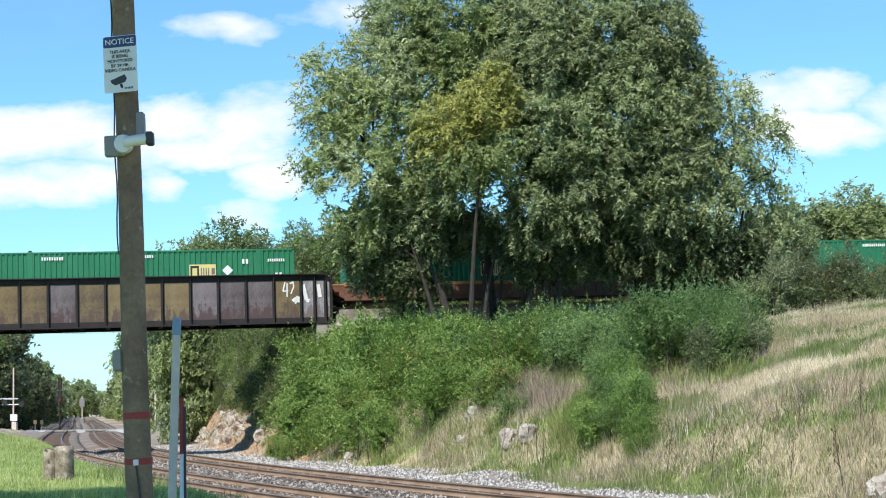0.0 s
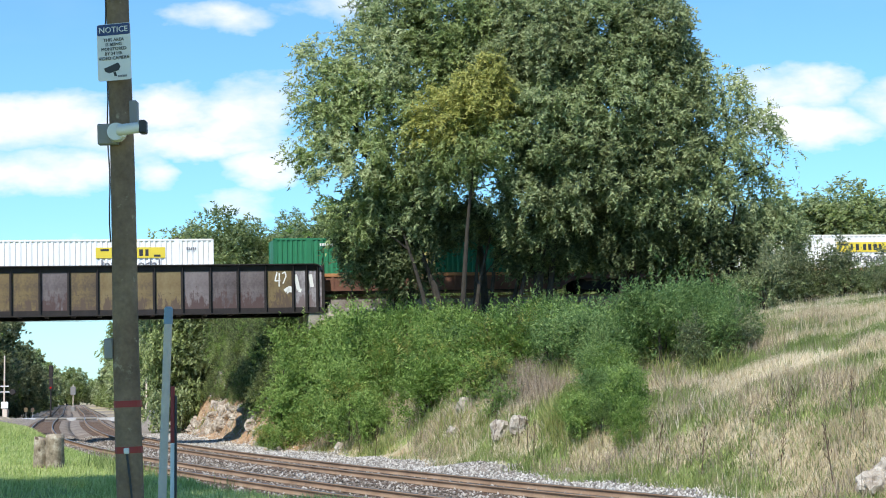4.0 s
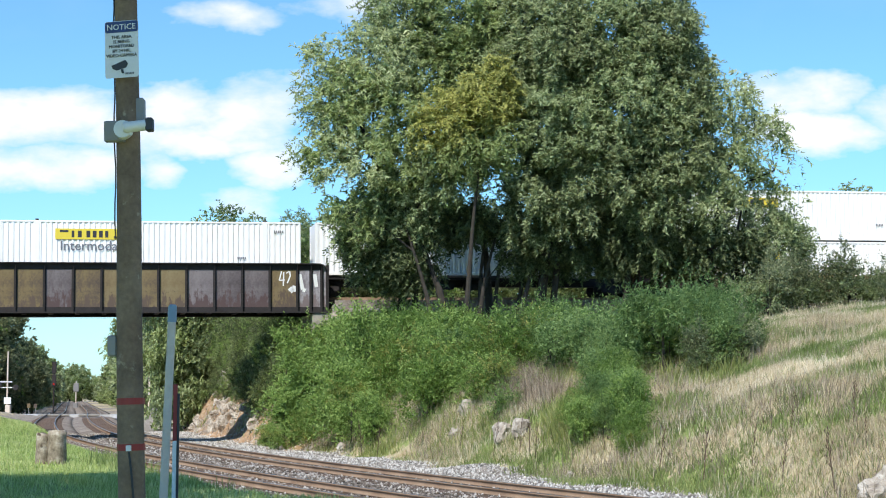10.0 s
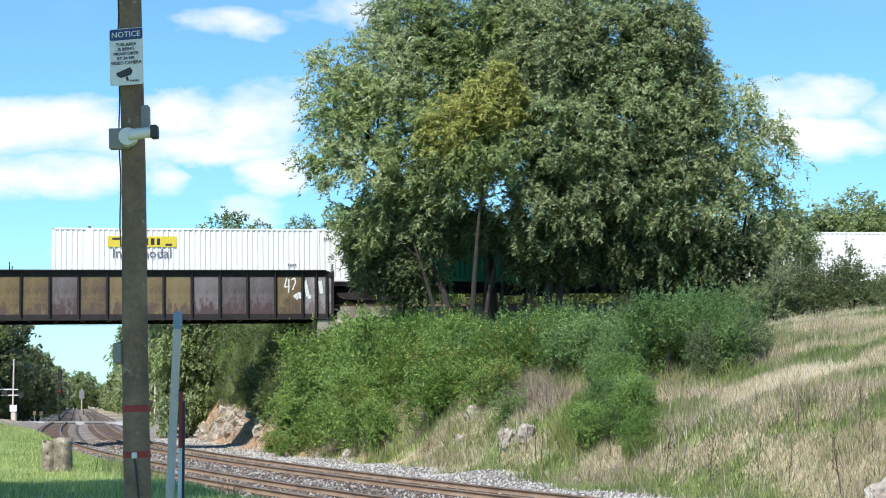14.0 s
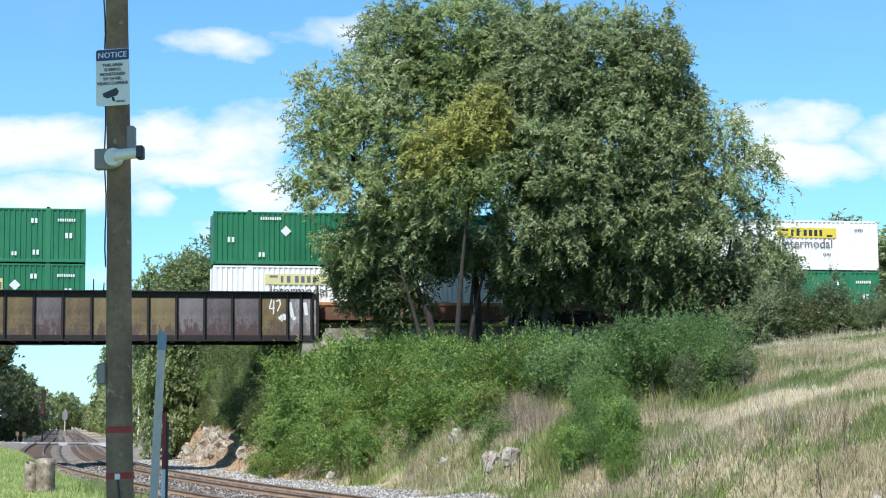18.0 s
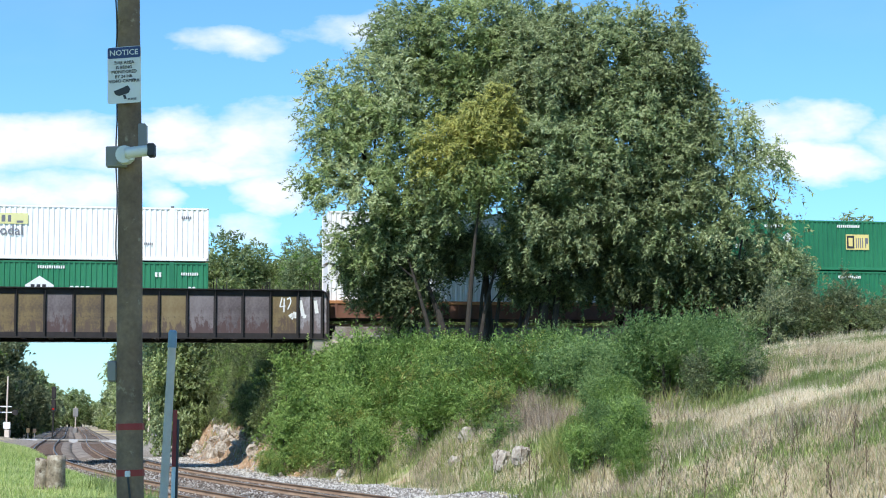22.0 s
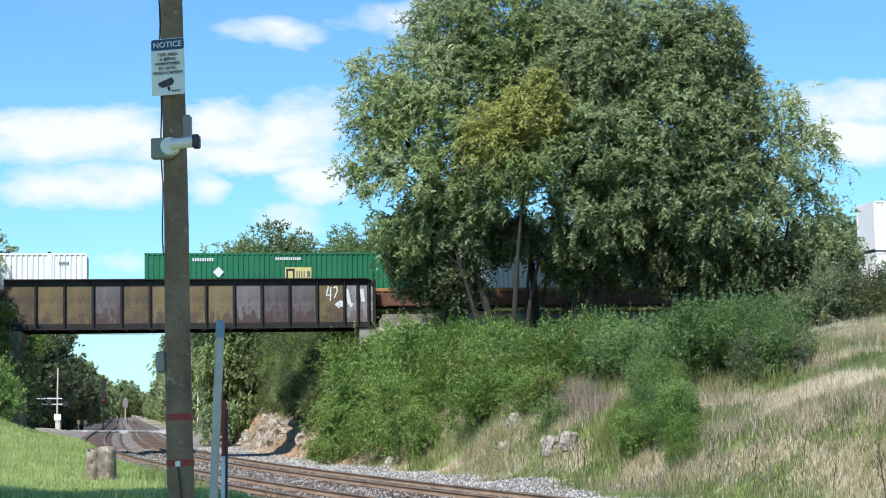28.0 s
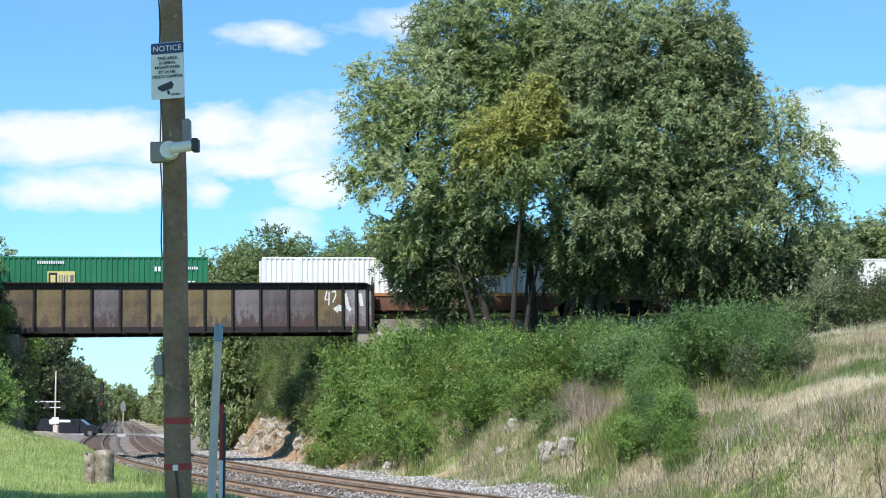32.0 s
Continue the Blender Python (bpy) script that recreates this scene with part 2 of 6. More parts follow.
def girder_mat(name, cols, foot, low=0.35):
    """Old bridge paint, peeling to rust in patches and mostly towards the foot of the panel."""
    m = stuff_mat(name, cols, 0.75, 0, 1.1, 9.0, 0.25, 0.01, vary=0.25, spots=(2.6, 0.60, tuple(0.55 * c for c in cols[0])))
    K = Nodes(m.node_tree, False)
    p = [n for n in K.tree.nodes if n.type == "BSDF_PRINCIPLED"][0]
    col = p.inputs["Base Color"].links[0].from_socket
    co = K.tree.nodes.new("ShaderNodeTexCoord").outputs["Object"]
    s = K.tree.nodes.new("ShaderNodeSeparateXYZ")
    K.put(s.inputs[0], co)
    shift = K.tree.nodes.new("ShaderNodeVectorMath")
    shift.operation = "ADD"
    K.put(shift.inputs[0], co)
    K.put(shift.inputs[1], K.maths("MULTIPLY", K.tree.nodes.new("ShaderNodeObjectInfo").outputs["Random"], 61.0))
    co = shift.outputs[0]
    streak = K.tree.nodes.new("ShaderNodeMapping")
    streak.inputs["Scale"].default_value = (2.4, 1.0, 0.75)
    K.put(streak.inputs[0], co)
    edge = K.maths("SUBTRACT", K.maths("ADD", low, K.maths("MULTIPLY", K.noise(streak.outputs[0], 1.5, 7.0, 0.72), 2.1)), K.maths("MULTIPLY", s.outputs[2], 0.42))
    K.put(p.inputs["Base Color"], K.mix(K.ramp(edge, [(0.36, grey(0.0)), (0.52, grey(0.92))]), col, (*foot, 1)))
    return m


M_PANEL_TAN = girder_mat("tan peeling paint", [(0.070, 0.050, 0.038), (0.165, 0.118, 0.054), (0.215, 0.168, 0.085)], (0.09, 0.06, 0.045), -0.38)
M_PANEL_GREY = girder_mat("grey peeling paint", [(0.066, 0.052, 0.054), (0.135, 0.113, 0.116), (0.195, 0.170, 0.172)], (0.075, 0.042, 0.04), -0.30)
M_PANEL_PALE = girder_mat("pale overpainted steel", [(0.16, 0.14, 0.15), (0.36, 0.34, 0.36), (0.52, 0.50, 0.52)], (0.16, 0.12, 0.12), -0.36)


# Mesh helpers.
def box(bm, x0, x1, y0, y1, z0, z1, m=None):
    vs = [bm.verts.new((m @ Vector(c)) if m else c) for c in ((x0, y0, z0), (x1, y0, z0), (x1, y1, z0), (x0, y1, z0), (x0, y0, z1), (x1, y0, z1), (x1, y1, z1), (x0, y1, z1))]
    for f in ((0, 3, 2, 1), (4, 5, 6, 7), (0, 1, 5, 4), (1, 2, 6, 5), (2, 3, 7, 6), (3, 0, 4, 7)):
        bm.faces.new([vs[i] for i in f])


def cbox(bm, x0, x1, y0, y1, z0, z1, r=0.02):
    """A box with chamfered edges."""
    b2 = bmesh.new()
    box(b2, x0, x1, y0, y1, z0, z1)
    bmesh.ops.bevel(b2, geom=b2.edges[:], offset=r, segments=1, affect="EDGES", profile=0.5)
    me = bpy.data.meshes.new("tmp")
    b2.to_mesh(me)
    b2.free()
    bm.from_mesh(me)
    bpy.data.meshes.remove(me)


def tube(bm, pts, radii, seg=8, cap=True):
    """A tapered round bar along pts."""
    rings = []
    pts = [Vector(p) for p in pts]
    for i, p in enumerate(pts):
        d = (pts[min(i + 1, len(pts) - 1)] - pts[max(i - 1, 0)]).normalized()
        a = d.orthogonal().normalized() if abs(d.z) < 0.95 else Vector((1, 0, 0)).cross(d).normalized()
        b = d.cross(a)
        rings.append([bm.verts.new(p + float(radii[i]) * (math.cos(2 * math.pi * k / seg) * a + math.sin(2 * math.pi * k / seg) * b)) for k in range(seg)])
    for r, s in zip(rings, rings[1:]):
        for k in range(seg):
            bm.faces.new((r[k], r[(k + 1) % seg], s[(k + 1) % seg], s[k]))
    if cap:
        bm.faces.new(rings[0][::-1])
        bm.faces.new(rings[-1])


def prism(bm, outline, y0, y1):
    """An outline in x and z, pushed from y0 to y1."""
    a = [bm.verts.new((x, y0, z)) for x, z in outline]
    b = [bm.verts.new((x, y1, z)) for x, z in outline]
    bm.faces.new(a)
    bm.faces.new(b[::-1])
    for i in range(len(a)):
        bm.faces.new((a[i], b[i], b[(i + 1) % len(a)], a[(i + 1) % len(a)]))


def part(name, bm, material, parent=None, label="", m=None, smooth=False):
    """Links bm as one mesh object, under parent where one is given."""
    bmesh.ops.recalc_face_normals(bm, faces=bm.faces[:])
    me = bpy.data.meshes.new(name)
    bm.to_mesh(me)
    bm.free()
    me.materials.append(material)
    if smooth:
        me.shade_smooth()
    ob = new(name, me)
    if parent:
        ob.parent = parent
    if m is not None:
        ob.matrix_basis = m
    return tagged(ob, label)


def part_of(name, material, parent, fn, label="", m=None, smooth=False):
    bm = bmesh.new()
    fn(bm)
    return part(name, bm, material, parent, label, m, smooth)


def from_arrays(name, verts, quads, material, parent=None, label="", smooth=False):
    """A mesh of quads (or triangles) from arrays."""
    me = bpy.data.meshes.new(name)
    k = quads.shape[1]
    me.vertices.add(len(verts))
    me.vertices.foreach_set("co", np.ascontiguousarray(verts, dtype=np.float32).ravel())
    me.loops.add(quads.size)
    me.loops.foreach_set("vertex_index", np.ascontiguousarray(quads, dtype=np.int32).ravel())
    me.polygons.add(len(quads))
    me.polygons.foreach_set("loop_start", np.arange(0, quads.size, k, dtype=np.int32))
    me.update(calc_edges=True)
    me.materials.append(material)
    if smooth:
        me.shade_smooth()
    ob = new(name, me)
    if parent:
        ob.parent = parent
    return tagged(ob, label)


def text_part(name, words, size, material, parent, m, label="", wide=1.0, bold=0.0):
    """Lettering as a thin mesh."""
    cu = bpy.data.curves.new("letters", "FONT")
    cu.body, cu.size, cu.align_x, cu.align_y, cu.extrude = words, size, "CENTER", "CENTER", 0.002
    cu.resolution_u, cu.offset = 2, bold
    ob = bpy.data.objects.new("letters", cu)
    scene.collection.objects.link(ob)
    me = bpy.data.meshes.new_from_object(ob.evaluated_get(bpy.context.evaluated_depsgraph_get()))
    bpy.data.objects.remove(ob)
    bpy.data.curves.remove(cu)
    me.transform(Matrix.Diagonal((wide, 1, 1, 1)))
    me.materials.clear()
    me.materials.append(material)
    t = new(name, me)
    t.parent = parent
    t.matrix_basis = m
    return tagged(t, label)


FACE = pose(0, 0, 0, 90, 0, 0)   # lettering that stands upright and faces -y


# The plan. Far track, near track: x of the centre line as a function of y.
TRACK_GAP = 4.4
_ys = np.arange(-400.0, 1200.0, 1.0)
_slope = np.interp(_ys, [-400, 0, 38, 50, 110, 150, 200, 260, 1200], [-0.75, -0.75, -0.46, -0.40, -0.235, -0.212, -0.197, -0.21, -0.20])
_xs = np.concatenate([[0], np.cumsum((_slope[1:] + _slope[:-1]) / 2)])
_xs += -0.95 - np.interp(50, _ys, _xs)


def track_x(y):
    return np.interp(y, _ys, _xs)


def track_cos(y):
    return 1 / np.sqrt(1 + np.interp(y, _ys, _slope) ** 2)


def off_track(x, y):
    """Signed distance from the far track's centre line, positive on the hill side."""
    return (x - track_x(y)) * track_cos(y)


TRAIN_AT, TRAIN_TURN = Vector((-14.8, 96.1, 7.52)), radians(10.9)   # on the rail tops of the upper line
GRADE = 0.0145     # the upper line climbs this much a metre
TRAIN = Matrix.Translation(TRAIN_AT) @ Matrix.Rotation(TRAIN_TURN, 4, "Z") @ Matrix.Rotation(-math.atan(GRADE), 4, "Y")
BR0, BR1 = -11.3, 8.5   # ends of the bridge along the upper line


def along_train(x, y):
    c, s = math.cos(TRAIN_TURN), math.sin(TRAIN_TURN)
    return (x - TRAIN_AT.x) * c + (y - TRAIN_AT.y) * s, -(x - TRAIN_AT.x) * s + (y - TRAIN_AT.y) * c


def step(a):
    a = np.clip(a, 0, 1)
    return a * a * (3 - 2 * a)


FOOT = 6.8     # distance from the far track to the foot of the bank


def ground(x, y):
    """Height of the ground."""
    x, y = np.asarray(x, float), np.asarray(y, float)
    d = off_track(x, y)
    s, w = along_train(x, y)
    top = 7.0 + GRADE * np.clip(s, -70, 10)
    # hill side, from the ballast up to the upper line
    foot = FOOT
    r = np.maximum(d - foot, 0.0)
    reach = 6.5 + 4.0 * step((x + 2) / 12)
    z = (top + 0.3 * step((x - 8) / 12) * step((-w - 3) / 6)) * (1 - np.exp(-r / reach)) * step((r + 1.2) / 4.0)
    z = np.maximum(z, top * step((d - foot + 1.2) / 4.6) * step((w + 4.6) / 2.0))
    # camera side
    dl = -(d + TRACK_GAP)
    crest = np.interp(y, [24, 30, 49, 72, 127], [6.4, 6.0, 4.2, 2.9, 4.0])
    mound = 1.7 * np.exp(-((x + 20.5) / 4.4) ** 2 - ((y - 62) / 11.0) ** 2)
    bank = mound + 1.02 * step((dl - crest + 2.2) / 2.4) + 0.06 * np.clip(dl - 9, 0, 60) * step((y - 45) / 30) * step((135 - y) / 30)
    fill = np.clip((top - np.maximum(np.abs(w) - 3.2, 0) / 1.5), 0, None) * step((dl - 3.5) / 5.0)
    fill = np.where(y > 60, fill, 0)
    zl = np.maximum(bank, fill)
    z = np.where(d > 0, z, np.where(dl > 0, zl, 0.0))
    far = step((y - 160) / 60)
    wave = np.zeros_like(x)
    for size, high, turn in ((7.0, 0.10, 0.7), (5.0, 0.08, 2.1), (2.6, 0.05, 1.2), (1.7, 0.04, 2.8), (1.3, 0.03, 0.2)):
        wave = wave + high * np.sin((x * math.cos(turn) + y * math.sin(turn)) * 3 / size + 4 * turn)
    crag = 0.0
    for size, high, turn in ((1.9, 0.22, 0.4), (1.4, 0.18, 1.9), (2.7, 0.25, 2.6)):
        crag = crag + high * np.sin((x * math.cos(turn) + y * math.sin(turn)) * 6.28 / size + 3 * turn)
    wave = wave + crag * step((d - 5.6) / 1.6) * step((11 - d) / 3) * step((y - 84) / 8) * step((150 - y) / 10)
    wave = wave * step((np.abs(d + TRACK_GAP / 2) - 5.2) / 4) * (1 - far)
    return z * (1 - far) * step((y + 60) / 60) + wave - 0.42


def waves(P, k, seed):
    """A smooth uneven field over points, about -1 to 1."""
    rg = np.random.default_rng(seed)
    return sum(np.sin(P @ (rg.normal(size=P.shape[-1]) * k) + rg.uniform(0, 6.28)) for _ in range(6)) / 2.4


def patch(x, y, k):
    """Uneven patches over the ground, 0 to 1."""
    P = np.stack([np.asarray(x, float), np.asarray(y, float) * 0.6], -1)
    return np.clip(0.5 + 0.33 * waves(P, 0.42 * k, 21) + 0.16 * waves(P, 1.1 * k, 22), 0, 1)


def greenness(x, y):
    """Where the bank is green and not dry, 0 to 1."""
    return step((0.6 * patch(x, y, 1.7) + 0.4 * patch(x + 31, y + 7, 4.0) - 0.44) / 0.16)


# The ground: one sheet to the horizon.
def spread(fine0, fine1, stepsize, far):
    inner = np.arange(fine0, fine1 + 0.01, stepsize)
    out = np.geomspace(stepsize * 1.5, far, 26)
    return np.concatenate([(fine0 - out)[::-1], inner, fine1 + out])


gx, gy = spread(-48, 42, 0.55, 3000), spread(4, 135, 0.55, 4000)
GX, GY = np.meshgrid(gx, gy)
GZ = ground(GX, GY)
rough_d = off_track(GX, GY)
n_y, n_x = GX.shape
idx = np.arange(n_y * n_x).reshape(n_y, n_x)
quads = np.stack([idx[:-1, :-1], idx[:-1, 1:], idx[1:, 1:], idx[1:, :-1]], -1).reshape(-1, 4)


def ground_mat():
    """Soil and turf: dry on the hill, green on the camera's side, pale stone beside the tracks."""
    m = stuff_mat("ground cover", [(0.20, 0.18, 0.09), (0.42, 0.35, 0.21), (0.64, 0.55, 0.38)], 0.95, 0, 0.35, 4.0, 0.8, 0.06)
    K = Nodes(m.node_tree, False)
    p = [n for n in K.tree.nodes if n.type == "BSDF_PRINCIPLED"][0]
    col = p.inputs["Base Color"].links[0].from_socket
    at = K.tree.nodes.new("ShaderNodeAttribute")
    at.attribute_name = "cover"
    s = K.tree.nodes.new("ShaderNodeSeparateColor")
    K.put(s.inputs[0], at.outputs["Color"])
    co = K.tree.nodes.new("ShaderNodeTexCoord").outputs["Object"]
    n = K.noise(co, 1.2, 6.0, 0.7)
    turf = K.ramp(n, [(0.3, (0.14, 0.18, 0.048)), (0.55, (0.27, 0.32, 0.095)), (0.75, (0.42, 0.44, 0.18))])
    grit = K.ramp(K.noise(co, 6.0, 6.0, 0.75), [(0.3, (0.11, 0.09, 0.07)), (0.47, (0.22, 0.185, 0.15)), (0.62, (0.34, 0.30, 0.25)), (0.75, (0.56, 0.52, 0.46))])
    clay = K.ramp(K.noise(co, 2.6, 7.0, 0.75), [(0.3, (0.13, 0.085, 0.05)), (0.45, (0.34, 0.20, 0.10)), (0.6, (0.46, 0.33, 0.21)), (0.72, (0.62, 0.55, 0.45))])
    def edge(x):
        return K.ramp(K.maths("ADD", x, K.maths("MULTIPLY", K.maths("SUBTRACT", n, 0.5), 0.9)), [(0.42, grey(0.0)), (0.58, grey(1.0))])
    col = K.mix(edge(s.outputs[0]), col, turf)
    col = K.mix(edge(s.outputs[2]), col, clay)
    col = K.mix(edge(s.outputs[1]), col, grit)
    K.put(p.inputs["Base Color"], col)
    return m


M_GROUND = ground_mat()
earth = from_arrays("ground", np.stack([GX, GY, GZ], -1).reshape(-1, 3), quads, M_GROUND, smooth=True)
tagged(earth, "rough ground with dry grass bank, green turf and pale gravel", "ground", kind="structure")
_s, _w = along_train(GX, GY)
dl_ = -(rough_d + TRACK_GAP)
green = step((dl_ - np.interp(GY, [24, 30, 49, 72, 127], [6.4, 6.0, 4.2, 2.9, 4.0]) + 1.6) / 1.2) * (GY < 125) + step((rough_d - 8) / 10) * step((60 - np.hypot(GX + 2, GY - 72) * 3) / 30) * 0.5
green = green + 0.75 * greenness(GX, GY) * (rough_d > FOOT) * (GY < 95)
stone = (step((FOOT + 0.5 - 1.6 * step((GY - 82) / 8) - rough_d) / 1.6) * (rough_d > -3)) + (dl_ < np.interp(GY, [24, 30, 49, 72, 127], [5.2, 4.8, 3.0, 2.2, 3.0])) * (rough_d < 0) + 0.5 * (GY > 118) * (rough_d < FOOT) * (rough_d > -20)
stone = np.clip(stone + 0.8 * (np.abs(_w) < 3.0) * (rough_d > 9), 0, 1)
clay = 0.8 * step((9.4 - rough_d) / 1.6) * step((rough_d - 4.6) / 1.0) * (0.55 * step((GY - 64) / 6) + 0.45 * step((GY - 80) / 6)) * step((150 - GY) / 12)
cover = np.stack([np.clip(green, 0, 1), stone, np.clip(clay, 0, 1), np.ones_like(GX)], -1).reshape(-1, 4)
ca = earth.data.color_attributes.new("cover", "FLOAT_COLOR", "POINT")
ca.data.foreach_set("color", cover.astype(np.float32).ravel())


# Tracks.
def sweep(name, ys, offset, profile, z, material, parent, label=""):
    """A profile of (sideways, up) points carried along a line offset from the far track."""
    c = track_cos(ys)
    slope = -np.sqrt(1 / c ** 2 - 1)
    nx, ny = c, -slope * c      # across, towards the hill
    px, py = track_x(ys) + nx * offset, ys + ny * offset
    k = len(profile)
    V = np.stack([np.stack([px + nx * a, py + ny * a, np.full_like(px, z + b)], -1) for a, b in profile], 1)
    i = np.arange(len(ys) * k).reshape(len(ys), k)
    j = np.roll(i, -1, 1)
    q = np.stack([i[:-1], j[:-1], j[1:], i[1:]], -1).reshape(-1, 4)
    return from_arrays(name, V.reshape(-1, 3), q, material, parent, label)


RAIL = ((-0.075, -0.17), (0.075, -0.17), (0.075, -0.145), (0.012, -0.13), (0.012, -0.05), (0.036, -0.035), (0.036, -0.003), (-0.036, -0.003), (-0.036, -0.035), (-0.012, -0.05), (-0.012, -0.13), (-0.075, -0.145))
HEADP = ((-0.034, -0.006), (0.034, -0.006), (0.030, 0.002), (-0.030, 0.002))
BEDP = ((-2.6, -0.45), (2.6, -0.45), (1.65, -0.215), (-1.65, -0.215))
line_ys = np.concatenate([np.arange(14, 140, 1.0), np.arange(140, 620, 6.0)])
tracks = []
for offset, what in ((0.0, "far"), (-TRACK_GAP, "near")):
    tr = new("railway_track")
    tagged(tr, "curving railway track, brown rusty rails on gravel ballast", "track", "main line tracks", "structure")
    sweep("ballast_bed", line_ys, offset, BEDP, 0, M_BED, tr)
    for side in (-0.755, 0.755):
        steel = sweep("rail", line_ys, offset + side, RAIL, 0, M_RUST, tr, "rusty steel rail")
        sweep("rail_head", line_ys, offset + side, HEADP, 0, M_HEAD, steel, "shiny worn running surface")
    tracks.append(tr)


# Upper line: ballast strip, rails, bridge.
upper = tagged(new("railway_track"), "straight upper railway track on the embankment and bridge", "track", "upper line", "structure")
for a, b in ((-520, BR0 - 0.4), (BR1 + 0.4, 520)):
    part_of("ballast_bed", M_BED, upper, lambda bm: prism(bm, [(a, -1.6), (b, -1.6), (b, -0.2), (a, -0.2)], -1.9, 1.9), m=TRAIN)
for side in (-0.755, 0.755):
    part_of("rail", M_RUST, upper, lambda bm: box(bm, -520, 520, side - 0.036, side + 0.036, -0.17, 0.0), m=TRAIN)

bridge = tagged(new("girder_bridge"), "old riveted plate girder railway bridge, peeling tan and grey paint", "bridge", kind="structure")
bridge.matrix_basis = TRAIN
G_TOP, G_BOT = 1.78, -0.90
WEBY = -2.05
bay = 1.496
edges_ = [BR1 - 0.94, BR1 - 1.68]
while edges_[-1] - bay > BR0 + 0.4:
    edges_.append(edges_[-1] - bay)
edges_.append(BR0)
tones = [M_PANEL_PALE, M_PANEL_PALE, M_PANEL_TAN, M_PANEL_GREY, M_PANEL_GREY, M_PANEL_GREY] + [M_PANEL_TAN] * 3 + [M_PANEL_TAN, M_PANEL_GREY, M_PANEL_TAN, M_PANEL_TAN, M_PANEL_TAN]
xr = BR1
for i, xl in enumerate(edges_):
    bm = bmesh.new()
    box(bm, 0, xr - xl, 0, 0.02, 0, G_TOP - G_BOT - 0.2)
    part("web_panel", bm, tones[i % len(tones)], bridge, m=pose(xl, WEBY, G_BOT + 0.1))
    xr = xl
for xl in [BR1 - 0.03, BR1 - 0.35] + edges_[:-1]:
    def rib(bm):
        box(bm, xl - 0.012, xl + 0.012, WEBY - 0.16, WEBY, G_BOT + 0.06, G_TOP - 0.05)
        box(bm, xl - 0.10, xl + 0.07, WEBY - 0.025, WEBY - 0.004, G_BOT + 0.06, G_TOP - 0.05)
    bar = part_of("stiffener", M_BLACK, bridge, rib)
    def rivets(bm):
        for k in range(14):
            z = G_BOT + 0.25 + k * (G_TOP - G_BOT - 0.5) / 13
            box(bm, xl - 0.065, xl - 0.035, WEBY - 0.04, WEBY - 0.024, z - 0.015, z + 0.015)
    part_of("rivet_row", M_BLACK, bar, rivets)
# flanges, the upper one rounded down over the end
def top_flange(bm):
    r = 0.55
    line = [(BR0, G_TOP)] + [(BR1 - r + r * math.sin(a), G_TOP - r + r * math.cos(a)) for a in np.linspace(0, math.pi / 2, 8)] + [(BR1, G_BOT)]
    inner = [(BR0, G_TOP - 0.05)] + [(BR1 - r + (r - 0.05) * math.sin(a), G_TOP - r + (r - 0.05) * math.cos(a)) for a in np.linspace(0, math.pi / 2, 8)] + [(BR1 - 0.05, G_BOT)]
    prism(bm, line + inner[::-1], WEBY - 0.24, WEBY + 0.24)
part_of("top_flange", M_BLACK, bridge, top_flange)
# Upper angle deepened in black, taking in the shadow under the top flange.
def flange_angle(bm):
    box(bm, BR0, BR1 - 0.4, WEBY - 0.03, WEBY - 0.004, G_TOP - 0.36, G_TOP - 0.05)
    box(bm, BR0, BR1 - 0.1, WEBY - 0.03, WEBY - 0.004, G_BOT + 0.05, G_BOT + 0.30)
part_of("flange_angle", M_BLACK, bridge, flange_angle)
part_of("bottom_flange", M_BLACK, bridge, lambda bm: box(bm, BR0, BR1, WEBY - 0.24, WEBY + 0.24, G_BOT - 0.02, G_BOT + 0.05))
def far_girder(bm):
    box(bm, BR0, BR1, 2.04, 2.08, G_BOT, G_TOP - 0.1)
    box(bm, BR0, BR1, 1.85, 2.3, G_TOP - 0.1, G_TOP)
    box(bm, BR0, BR1, 1.85, 2.3, G_BOT - 0.05, G_BOT)
part_of("far_girder", M_BLACK, bridge, far_girder)
for i in range(14):
    x = BR0 + 0.6 + i * (BR1 - BR0 - 1.2) / 13
    part_of("floor_beam", M_BLACK, bridge, lambda bm: box(bm, x - 0.12, x + 0.12, WEBY + 0.03, 2.03, G_BOT + 0.05, G_BOT + 0.45))
part_of("deck", M_BLACK, bridge, lambda bm: box(bm, BR0 - 0.4, BR1 + 0.4, WEBY + 0.3, 1.8, G_BOT + 0.46, -0.18))
